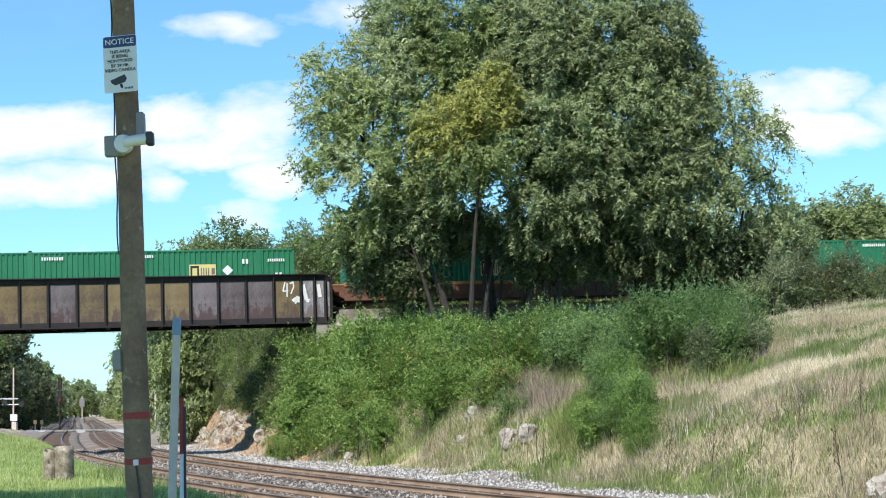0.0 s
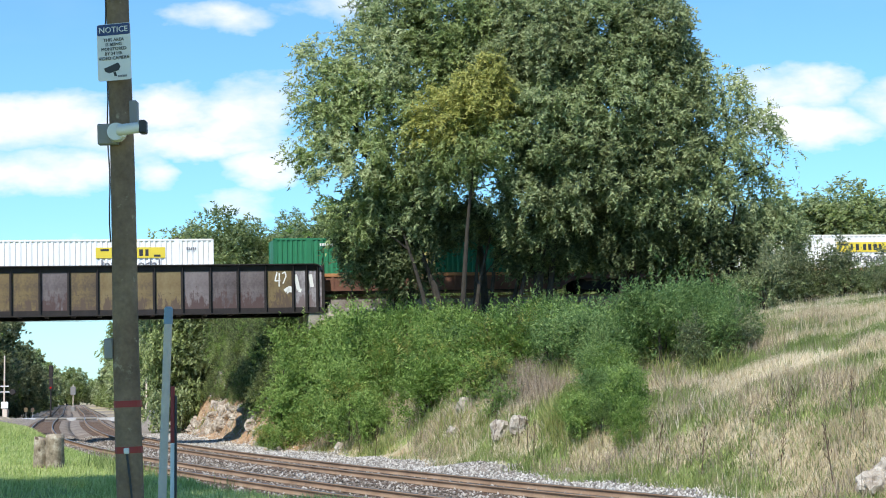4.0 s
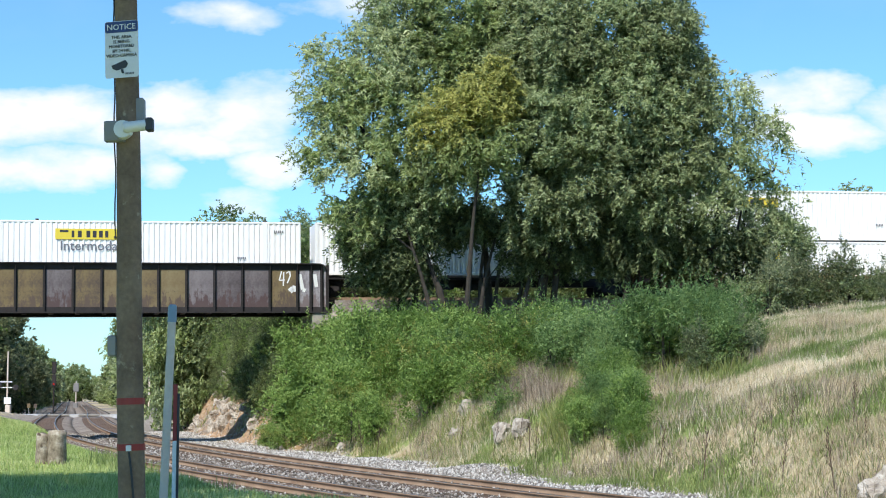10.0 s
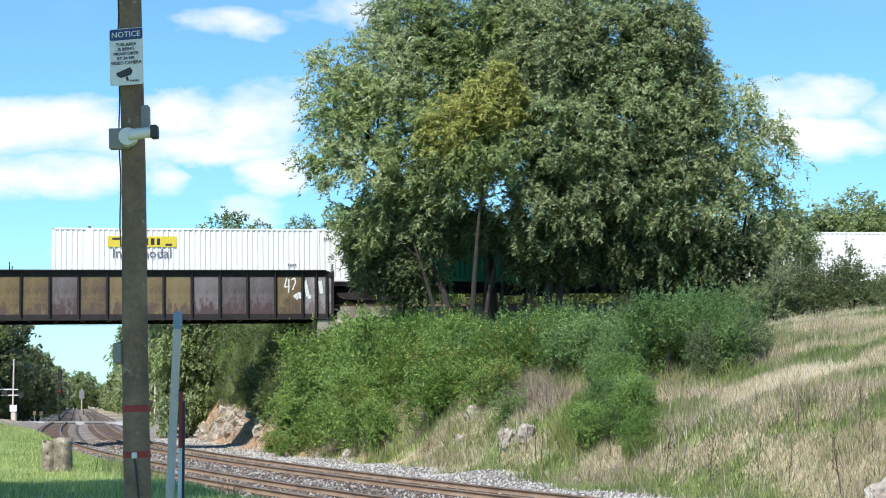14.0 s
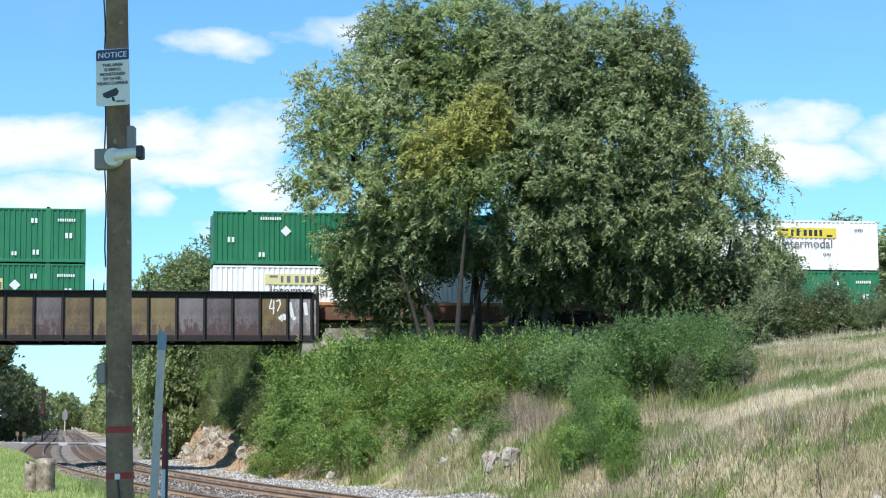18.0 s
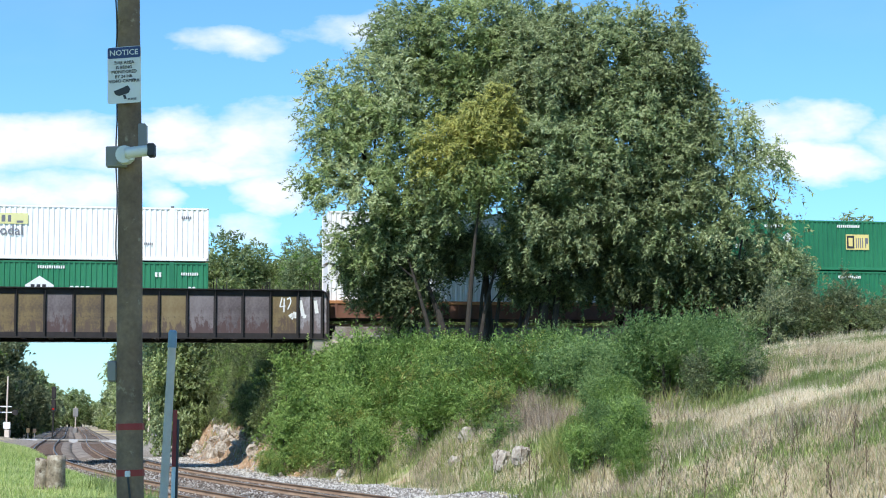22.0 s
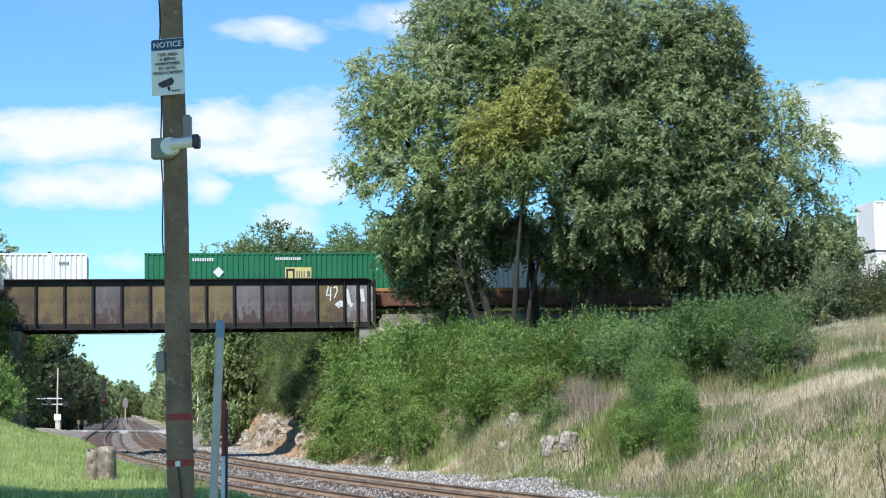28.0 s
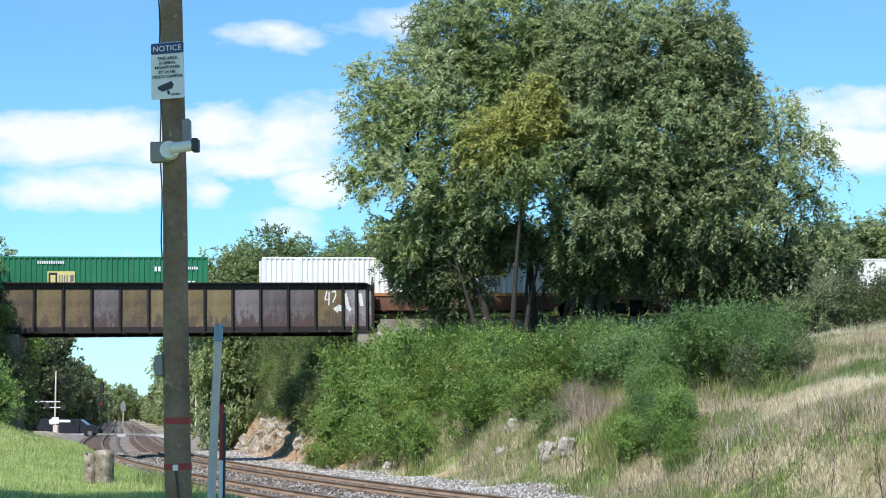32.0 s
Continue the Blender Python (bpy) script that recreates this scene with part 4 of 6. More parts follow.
post = tagged(new("marker_post"), "grey metal marker post with a pale blue cap", "post")
post.matrix_basis = leaning(-2.825, 18.0, 0.35, 0, 1.75)
part_of("tube", M_GALV, post, lambda bm: tube(bm, [(0, 0, 0), (0, 0, 2.72)], [0.045, 0.042], 16), smooth=False)
part_of("cap", M_TEAL, post, lambda bm: tube(bm, [(0, 0, 2.60), (0, 0, 2.76), (0, 0, 2.78)], [0.047, 0.045, 0.03], 16), "pale blue cap")
stake = tagged(new("warning_stake"), "red and white painted flat stake", "post")
stake.matrix_basis = leaning(-2.868, 19.3, 0.4, 0, 0.0)
part_of("white_blade", M_MARK, stake, lambda bm: cbox(bm, -0.045, 0.0, -0.012, 0.012, 0, 1.30, 0.004))
part_of("red_blade", M_RED, stake, lambda bm: cbox(bm, -0.045, 0.0, -0.012, 0.012, 1.303, 1.92, 0.004), "faded red upper half")
part_of("dark_edge", M_INK, stake, lambda bm: cbox(bm, 0.001, 0.025, -0.02, 0.02, 0, 1.82, 0.004))

# Stump: two bleached timbers set in the turf.
stump = tagged(new("timber_stump"), "pair of bleached weathered timber stumps in the grass", "stump")
sx, sy = -9.0, 41.0
stump.matrix_basis = Matrix.Translation((sx, sy, on_ground(sx, sy) - 0.12))
def log(x, r0, r1, h, ph):
    def f(bm):
        zs = np.linspace(0, h, 9)
        tube(bm, [(x, 0, z) for z in zs], [r0 + (r1 - r0) * z / h for z in zs], 18)
        for v in bm.verts:
            a = math.atan2(v.co.y, v.co.x - x)
            k = 1 + 0.05 * math.sin(5 * a + ph) + 0.03 * math.sin(11 * a + ph * 2 + v.co.z * 4)
            v.co.x, v.co.y = x + (v.co.x - x) * k, v.co.y * k
            if v.co.z > h * 0.9:
                v.co.z += 0.03 * math.sin(3 * a + ph)
    return f
part_of("log", M_STUMP, stump, log(0.12, 0.23, 0.21, 0.88, 0.4), smooth=True)
part_of("slab", M_STUMP, stump, log(-0.20, 0.17, 0.155, 0.82, 2.0), smooth=True)


# Plants.
LEAF_FACE = np.array((-0.2, -0.62, 0.72))


def unit(v):
    return v / (np.linalg.norm(v, axis=1, keepdims=True) + 1e-9)


def sprays(blobs, rng, dense, twig, leaf, droop, gap=0.9, per=12, aspect=0.36, lump=0.2, far_side=0.45, bunch=6):
    """Leafy twigs all over the shells of the blobs (centre, half axes): paired leaves along every twig."""
    foot, way, out = [], [], []
    for cx, cy, cz, rx, ry, rz in blobs:
        area = 4 * math.pi * (((rx * ry) ** 1.6 + (ry * rz) ** 1.6 + (rx * rz) ** 1.6) / 3) ** (1 / 1.6)
        n = max(5, int(dense * area / bunch))
        d = np.repeat(unit(rng.normal(size=(n, 3))), bunch, 0)
        q = np.repeat(1.02 - 0.62 * rng.uniform(size=n) ** 1.9, bunch)
        n = len(d)
        P = d * (rx, ry, rz) * q[:, None] + rng.normal(size=(n, 3)) * 0.3 * twig
        P = P * (1 + lump * waves(P + (cx, cy, cz), 2.0, 4))[:, None] + (cx, cy, cz)
        keep = (waves(P, 1.5, 7) + 0.7 * waves(P, 3.6, 8) > -gap) & ((d[:, 1] < 0.3) | (rng.uniform(size=n) < far_side))
        foot.append(P[keep])
        out.append(d[keep])
    P, d = np.concatenate(foot), np.concatenate(out)
    n = len(P)
    t = unit(d * 0.75 + rng.normal(size=(n, 3)) * 0.5 + (0, 0, -droop))
    L = twig * rng.uniform(0.5, 1.4, n)
    f = (np.arange(per) + 0.6) / per
    at = P[:, None] + t[:, None] * (L[:, None] * f)[..., None]
    at[..., 2] -= 0.35 * droop * L[:, None] * f ** 2
    at = (at + rng.normal(size=at.shape) * 0.05 * twig).reshape(-1, 3)
    tt = np.repeat(t, per, 0)
    m = len(at)
    nrm = unit(rng.normal(size=(m, 3)) * 0.55 + LEAF_FACE)
    side = np.cross(tt, nrm) * np.tile(np.where(np.arange(per) % 2, 1.0, -1.0), n)[:, None]
    go = side * 0.8 + tt * 0.75 + rng.normal(size=(m, 3)) * 0.3
    go[:, 2] -= 0.3 * droop
    go = unit(go - nrm * (go * nrm).sum(1, keepdims=True))
    size = (leaf * rng.uniform(0.6, 1.35, m))[:, None]
    w = np.cross(nrm, go) * size * aspect * 0.6
    V = np.stack([at + w, at + go * size, at - w], 1).reshape(-1, 3)
    return V, np.arange(3 * m).reshape(m, 3)


def grow(name, label, base, height, lobes, mats, seed, dense=14.0, twig=0.6, leaf=0.21, droop=0.6, gap=0.9, per=12, trunk=0.2, stems=1, category="tree", aspect=0.36, keep_limb=0.8, lump=0.2, straggle=0.5):
    """A tree or shrub: trunk, limbs up into the lobes and out through them, crown of leafy twigs. Places are from its foot."""
    rng = np.random.default_rng(seed)
    t = tagged(new(name), label, category)
    t.matrix_basis = Matrix.Translation(base)
    bm = bmesh.new()
    for s in range(stems):
        bx, by = (rng.uniform(-straggle, straggle, 2) if stems > 1 else (0, 0))
        mean = np.mean([lobe[:2] for lobe in lobes], 0)
        lx, ly = mean * 0.75 + rng.uniform(-0.05, 0.05, 2) * height
        pts = [(bx + lx * q ** 1.6 + 0.1 * math.sin(q * 5 + s) * trunk * 4, by + ly * q ** 1.6, height * q * 0.72 - 0.3 * (q == 0)) for q in np.linspace(0, 1, 7)]
        tube(bm, pts, [trunk * (1.15 - 0.8 * q) for q in np.linspace(0, 1, 7)], 8)
        for lobe in lobes[s::stems]:
            if rng.uniform() < keep_limb:
                i = min(6, max(2, int(6 * (lobe[2] - lobe[5]) / (height * 0.72))))
                p0, c = Vector(pts[i]), Vector([float(a) for a in lobe[:3]])
                p1 = p0.lerp(c, 0.5) + Vector((0, 0, 0.10 * (c - p0).length))
                r = trunk * 0.35
                tube(bm, [p0, p1, c], [r, r * 0.7, r * 0.45], 5)
                for _ in range(3):
                    e = Vector([float(a) for a in unit(rng.normal(size=(1, 3)) + (0, -0.3, 0.2))[0] * np.array(lobe[3:]) * 0.95])
                    tube(bm, [c, c + e * 0.5 + Vector((0, 0, 0.12 * e.length)), c + e], [r * 0.42, r * 0.28, r * 0.1], 4)
    part("trunk", bm, M_BARK, t, "dark bark")
    groups = {}
    for i, lobe in enumerate(lobes):
        groups.setdefault(i % len(mats), []).append(lobe)
    for i, some in groups.items():
        V, Q = sprays(some, rng, dense, twig, leaf, droop, gap, per, aspect, lump)
        from_arrays("crown", V, Q, mats[i], t)
    return t


def lobes_in(rng, n, cx, cz, rx, ry, rz, r):
    """n lobes filling an upright ellipse round (cx, 0, cz)."""
    out = []
    for i in range(n):
        a, q = i * 2.399 + rng.uniform(-0.3, 0.3), math.sqrt((i + 0.5) / n)
        s = r * rng.uniform(0.8, 1.25)
        out.append((cx + rx * q * math.cos(a), rng.uniform(-ry, ry), cz + rz * q * math.sin(a), s, s * 0.9, s * 0.85))
    return out


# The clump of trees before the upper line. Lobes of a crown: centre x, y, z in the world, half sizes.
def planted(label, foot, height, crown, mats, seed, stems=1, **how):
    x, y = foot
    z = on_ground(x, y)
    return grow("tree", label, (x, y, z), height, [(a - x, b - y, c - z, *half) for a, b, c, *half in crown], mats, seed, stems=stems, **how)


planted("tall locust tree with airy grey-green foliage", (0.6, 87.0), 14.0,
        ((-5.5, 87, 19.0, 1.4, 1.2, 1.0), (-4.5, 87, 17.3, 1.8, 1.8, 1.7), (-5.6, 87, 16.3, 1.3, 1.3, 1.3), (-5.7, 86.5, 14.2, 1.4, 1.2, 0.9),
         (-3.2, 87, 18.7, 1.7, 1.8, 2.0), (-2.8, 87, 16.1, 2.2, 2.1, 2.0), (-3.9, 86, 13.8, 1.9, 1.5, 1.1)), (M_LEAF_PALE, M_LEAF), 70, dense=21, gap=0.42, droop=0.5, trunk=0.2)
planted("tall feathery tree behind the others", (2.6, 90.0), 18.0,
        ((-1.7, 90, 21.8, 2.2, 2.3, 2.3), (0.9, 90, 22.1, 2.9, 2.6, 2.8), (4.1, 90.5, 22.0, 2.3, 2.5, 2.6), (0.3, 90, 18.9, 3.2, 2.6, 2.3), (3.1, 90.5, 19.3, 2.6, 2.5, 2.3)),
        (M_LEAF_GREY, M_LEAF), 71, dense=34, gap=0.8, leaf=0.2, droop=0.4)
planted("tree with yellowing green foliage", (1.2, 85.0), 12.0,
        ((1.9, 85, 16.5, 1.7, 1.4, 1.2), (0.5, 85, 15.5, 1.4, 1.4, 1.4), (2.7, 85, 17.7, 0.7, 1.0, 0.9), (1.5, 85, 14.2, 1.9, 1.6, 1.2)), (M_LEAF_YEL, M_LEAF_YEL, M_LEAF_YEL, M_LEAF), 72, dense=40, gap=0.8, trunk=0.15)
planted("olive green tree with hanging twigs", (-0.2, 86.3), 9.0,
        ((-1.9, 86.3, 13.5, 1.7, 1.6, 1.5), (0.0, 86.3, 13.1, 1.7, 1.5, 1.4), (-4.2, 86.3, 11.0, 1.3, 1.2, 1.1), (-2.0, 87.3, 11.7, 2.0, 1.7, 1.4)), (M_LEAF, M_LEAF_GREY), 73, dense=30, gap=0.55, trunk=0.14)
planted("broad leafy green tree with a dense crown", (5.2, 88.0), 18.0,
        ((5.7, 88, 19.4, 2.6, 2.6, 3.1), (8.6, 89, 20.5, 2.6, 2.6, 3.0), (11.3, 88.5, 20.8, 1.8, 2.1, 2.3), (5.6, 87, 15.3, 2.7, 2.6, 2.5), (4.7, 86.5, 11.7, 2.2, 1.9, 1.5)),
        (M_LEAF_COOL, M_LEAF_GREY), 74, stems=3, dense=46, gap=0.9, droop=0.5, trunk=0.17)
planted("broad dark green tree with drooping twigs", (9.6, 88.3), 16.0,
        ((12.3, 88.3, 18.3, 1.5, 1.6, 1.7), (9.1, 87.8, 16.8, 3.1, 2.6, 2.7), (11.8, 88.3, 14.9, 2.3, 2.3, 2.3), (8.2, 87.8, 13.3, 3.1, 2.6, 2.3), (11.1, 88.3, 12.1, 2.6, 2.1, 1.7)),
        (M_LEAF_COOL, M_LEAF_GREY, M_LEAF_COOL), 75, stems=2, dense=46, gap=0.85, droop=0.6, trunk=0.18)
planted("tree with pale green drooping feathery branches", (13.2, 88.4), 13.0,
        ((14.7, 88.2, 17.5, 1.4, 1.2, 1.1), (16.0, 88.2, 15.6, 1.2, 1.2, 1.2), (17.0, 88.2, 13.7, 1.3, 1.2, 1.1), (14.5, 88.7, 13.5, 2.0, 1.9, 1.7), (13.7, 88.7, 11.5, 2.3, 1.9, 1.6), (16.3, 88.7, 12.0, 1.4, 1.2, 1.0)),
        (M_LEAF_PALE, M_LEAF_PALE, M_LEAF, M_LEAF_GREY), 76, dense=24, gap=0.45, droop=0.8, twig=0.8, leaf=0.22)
# Understory below the big crowns, in a darker leaf tone than theirs.
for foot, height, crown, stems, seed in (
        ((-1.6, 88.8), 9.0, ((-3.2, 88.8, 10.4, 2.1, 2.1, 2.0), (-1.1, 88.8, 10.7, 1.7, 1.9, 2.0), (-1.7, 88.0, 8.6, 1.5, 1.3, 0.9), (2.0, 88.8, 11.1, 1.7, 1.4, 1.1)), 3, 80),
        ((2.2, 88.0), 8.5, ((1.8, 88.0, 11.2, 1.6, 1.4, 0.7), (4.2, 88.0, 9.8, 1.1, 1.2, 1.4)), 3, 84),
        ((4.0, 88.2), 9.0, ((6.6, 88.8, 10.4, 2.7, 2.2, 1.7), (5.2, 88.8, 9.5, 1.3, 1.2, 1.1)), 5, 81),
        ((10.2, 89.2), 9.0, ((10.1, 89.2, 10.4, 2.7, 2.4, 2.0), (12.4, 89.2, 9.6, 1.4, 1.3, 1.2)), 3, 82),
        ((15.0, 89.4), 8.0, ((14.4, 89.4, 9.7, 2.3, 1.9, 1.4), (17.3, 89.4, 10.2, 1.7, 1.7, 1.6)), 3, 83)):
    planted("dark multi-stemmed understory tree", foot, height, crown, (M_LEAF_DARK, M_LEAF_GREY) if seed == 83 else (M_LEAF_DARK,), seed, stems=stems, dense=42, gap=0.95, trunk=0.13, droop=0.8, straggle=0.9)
for i, (x, y, h) in enumerate(((-7.5, 90.6, 5.3), (-6.2, 90.9, 5.1), (-6.9, 89.2, 4.8), (-4.9, 90.5, 4.6))):
    rg = np.random.default_rng(190 + i)
    grow("small_tree", "slender bright green small tree beside the abutment", (x, y, on_ground(x, y)), h, lobes_in(rg, 9, 0, h * 0.5, 0.65, 0.7, h * 0.40, 0.7), (M_LEAF_BUSH,), 195 + i, dense=22, twig=0.45, leaf=0.15, droop=0.1, trunk=0.06, stems=2)
# an unseen tree left of the view, added to shade pole and near turf
rg = np.random.default_rng(5)
shade = [(float(a), float(b_), 10.5 + float(c), 1.8, 2.0, 1.3) for a, b_, c in zip(rg.uniform(-2.0, 6.0, 24), rg.uniform(-6.5, 2.0, 24), rg.uniform(0.5, 3.0, 24))]
shade += [(float(a), float(b_), 11.0 + float(c), 1.6, 1.8, 1.2) for a, b_, c in zip(rg.uniform(-4.0, 2.0, 24), rg.uniform(3.0, 13.5, 24), rg.uniform(0.5, 2.5, 24))]
grow("tree", "large leafy tree out of view, added to shade the turf beside the pole", (-10.5, 11.0, on_ground(-10.5, 11.0)), 15, shade, (M_LEAF,), 77, dense=7, leaf=0.3, twig=0.8, trunk=0.3)

# Shrubs on the bank: templates, then copies.
def shrub(seed, mats, w, h, label):
    rg = np.random.default_rng(seed)
    lobes = [(rg.uniform(-w, w) * 0.65, rg.uniform(-w, w) * 0.5, h * rg.uniform(0.22, 0.84), w * rg.uniform(0.2, 0.42), w * 0.36, h * rg.uniform(0.12, 0.26)) for _ in range(14)]
    return grow("shrub", label, (0, 0, -50), h, lobes, mats, seed, dense=32, twig=0.5, leaf=0.115, droop=-0.2, gap=0.45, per=11, trunk=0.03, stems=4, category="shrub", aspect=0.36, lump=0.4)


SHRUBS = [shrub(301, (M_LEAF_BUSH,), 1.5, 2.4, "bright green leafy shrub on the bank"), shrub(302, (M_LEAF_BUSH, M_LEAF_BUSH, M_LEAF_BUSH, M_LEAF_YEL), 1.6, 2.2, "green shrub with yellowish leaves on the bank"),
          shrub(303, (M_LEAF_BLUE,), 1.6, 2.6, "dark green leafy shrub on the bank"), shrub(304, (M_LEAF_BLUE, M_LEAF_BUSH), 1.3, 1.9, "low green shrub on the bank"), shrub(305, (M_LEAF_GREY, M_LEAF_FAR), 1.5, 2.3, "grey-green shrub on the crest of the bank"), shrub(306, (M_LEAF, M_LEAF_DARK, M_LEAF_BUSH), 1.6, 2.6, "leafy growth beside the cutting, shade put into its darker leaves")]
def shrub_edge(slope):
    """How far up from the foot of the bank the shrubs begin."""
    return np.interp(slope, [-0.12, -0.078, -0.052, -0.026, 0.0, 0.026, 0.04, 0.052, 0.077, 0.103, 0.129, 0.154, 0.175, 0.18], [0.2, 0.5, 1.0, 1.3, 1.8, 2.9, 4.8, 6.0, 6.3, 7.0, 6.4, 6.8, 9.5, 99])


BANK = []
rg = np.random.default_rng(9)
for y0 in np.arange(60.0, 95.0, 2.1):
    for x0 in np.arange(-9.0, 16.0, 1.7):
        x, y = x0 + rg.uniform(-0.6, 0.6), y0 + rg.uniform(-0.8, 0.8)
        r, u_, w = float(off_track(x, y)) - FOOT, x / y, float(along_train(x, y)[1])
        first_r = float(shrub_edge(u_))
        if r < first_r or w > -4.5 or rg.uniform() < 0.06:
            continue
        room = float(np.interp(u_, [-0.1, 0.04, 0.055, 0.07, 0.125, 0.135, 0.15, 0.175], [6.8, 6.4, 6.1, 7.0, 6.9, 5.4, 6.5, 6.1])) - on_ground(x, y)
        s = min(1.3, room / 2.5) * rg.uniform(0.5, 1.15)
        if s > 0.25:
            BANK.append((x, y, s, int(rg.integers(0, 2)) if x < 1.5 + rg.uniform(-2, 2) else 2 + int(rg.integers(0, 2))))
lone = [(rg.uniform(0.083, 0.112), rg.uniform(1.8, 7.0), rg.uniform(0.38, 0.7), int(rg.choice((0, 2, 2, 3)))) for _ in range(24)] + [(rg.uniform(0.078, 0.088), rg.uniform(2.0, 3.2), rg.uniform(0.3, 0.45), 1) for _ in range(4)]
for u_, r_, s, k in lone + [(0.152, 7.2, 0.7, 4), (0.160, 7.8, 0.75, 2), (0.168, 8.4, 0.75, 4), (0.176, 9.4, 0.65, 4), (0.147, 8.6, 0.85, 2), (0.036, 2.6, 0.75, 3), (0.030, 3.4, 0.9, 1), (0.112, 1.6, 0.35, 1)]:
    ys = np.linspace(40, 110, 2800)
    y = float(ys[int(np.argmax(off_track(u_ * ys, ys) - FOOT > r_))])
    BANK.append((u_ * y, y, s, k))
BANK.append((-17.9, 63.0, 0.9, 0))
for x, y, s in ((15.5, 84, 1.15), (17.5, 87, 1.35), (19.2, 88, 1.2), (20.5, 86.5, 1.3), (22.3, 88, 1.25), (24, 87, 1.3), (25.8, 88, 1.4), (16.5, 90, 1.4), (26.6, 86, 1.9), (21.5, 84, 0.7)):
    BANK.append((x, y, s, 4))
for y in np.arange(94.5, 150, 2.4):    # dark growth on the side of the cutting beyond the bridge
    for dd, s in ((7.5, 0.42), (8.2, 0.7), (8.9, 0.9), (10.2, 1.2)):
        yy = y + rg.uniform(-0.8, 0.8)
        if yy < 101 and dd > 8:
            continue
        BANK.append((float(track_x(yy)) + (dd + rg.uniform(-0.4, 0.6)) / float(track_cos(yy)), yy, s * rg.uniform(0.9, 1.2), 5))
for x, y, s in ((-26.4, 87, 1.3), (-28.5, 83, 1.5), (-25.2, 90.6, 1.2), (-26.0, 92.5, 1.5), (-26.6, 91.0, 1.6), (-27.4, 96.5, 1.3), (-29.5, 99, 1.7), (-5.9, 92.0, 1.25), (-4.7, 92.4, 1.15), (-3.4, 92.6, 1.0), (-6.9, 92.4, 1.2), (-2.0, 92.4, 0.9), (-8.7, 89.6, 0.45), (-8.9, 92.0, 0.4), (-8.2, 87.6, 0.45)):
    BANK.append((x, y, s, 5 if x < -20 or y > 99 else int(rg.integers(0, 2))))
# Shade under the bridge is partly put into these shrubs' darker leaves.
for y in np.arange(91.5, 104, 1.5):      # under and beside the end of the bridge
    for dd in (7.5, 8.3, 9.1, 9.9, 10.7):
        yy = y + rg.uniform(-0.5, 0.5)
        x = float(track_x(yy)) + (dd + rg.uniform(-0.3, 0.3)) / float(track_cos(yy))
        s = min(0.8, (6.4 - on_ground(x, yy)) / 3.2)
        if s > 0.22 and x < -5.4:
            BANK.append((x, yy, s, 5))
for x, y in ((-6.8, 93.6), (-6.0, 94.0), (-5.0, 94.2), (-4.0, 94.4), (-3.0, 94.4), (-5.5, 93.0)):
    BANK.append((x, y, max(0.25, (6.3 - on_ground(x, y)) / 2.9), 0))
placed = set()
for x, y, s, k in BANK:
    m = Matrix.Translation((x, y, on_ground(x, y) - 0.1)) @ pose(0, 0, 0, 0, 0, rg.uniform(0, 360))
    if k not in placed:
        placed.add(k)
        ob = SHRUBS[k]
        ob.matrix_basis = m
    else:
        ob = copy_thing(SHRUBS[k], m)
    ob.scale = (s, s, s * rg.uniform(0.8, 1.3))


# Woods further off: a few templates.
def wood_tree(seed, h, w, mats, label, n=13, dense=2.6, leaf=0.55):
    rg = np.random.default_rng(seed)
    return grow("tree", label, (0, 0, -80), h, lobes_in(rg, n, 0, h * 0.52, w * 0.75, w * 0.6, h * 0.42, w * 0.42), mats, seed, dense=dense, twig=0.9, leaf=leaf, droop=0.4, gap=0.8, per=9, trunk=0.18, aspect=0.55)


# Distance haze is put into the leaf colour: lighter mixes for the woods.
WOODS = [wood_tree(401, 12, 4.2, (M_LEAF_FAR,), "leafy green tree of the wood"), wood_tree(402, 14, 4.6, (M_LEAF_DARK, M_LEAF_FAR, M_LEAF_FAR), "dark green tree of the wood"),
         wood_tree(403, 10, 4.0, (M_LEAF_FAR, M_LEAF_BUSH), "rounded green tree of the wood"),
         wood_tree(404, 12, 4.2, (M_LEAF, M_LEAF_GREY), "leafy green tree behind the upper line", 24, 9.0, 0.27), wood_tree(405, 12, 4.2, (M_LEAF_GREY, M_LEAF_DARK, M_LEAF_BUSH), "dark green tree beside the cutting", 15, 8.0, 0.30),
         wood_tree(406, 12, 4.2, (M_LEAF, M_LEAF_PALE), "pale green tree of the far wood, haze put into its leaf colour", 15, 4.0, 0.5)]
SPOTS = []
rg = np.random.default_rng(12)
for y in np.arange(216, 620, 10):      # both sides of the line beyond the crossing
    for side, base in ((-1, 7.0), (1, 10.0)):
        for deep in (0, 8):
            x = float(track_x(y)) + side * (base + deep + (0 if side > 0 else TRACK_GAP))
            SPOTS.append((x + rg.uniform(-1.5, 1.5), y + rg.uniform(-3, 3), rg.uniform(0.85, 1.15) * (1 if side > 0 else 0.66 + 0.3 * min(1, max(0, (y - 260) / 150))), int(rg.integers(0, 3))))
for x in np.arange(-178, -104, 5.5):
    SPOTS.append((float(x), 640 + rg.uniform(-8, 8), rg.uniform(1.25, 1.45) * (1.0 if x < -134 else max(0.55, 1 - (x + 134) / 34)), int(rg.integers(0, 3))))
for x in np.arange(-146, -96, 4.5):
    SPOTS.append((float(x), 668 + rg.uniform(-8, 8), rg.uniform(0.8, 1.0), int(rg.integers(0, 3))))
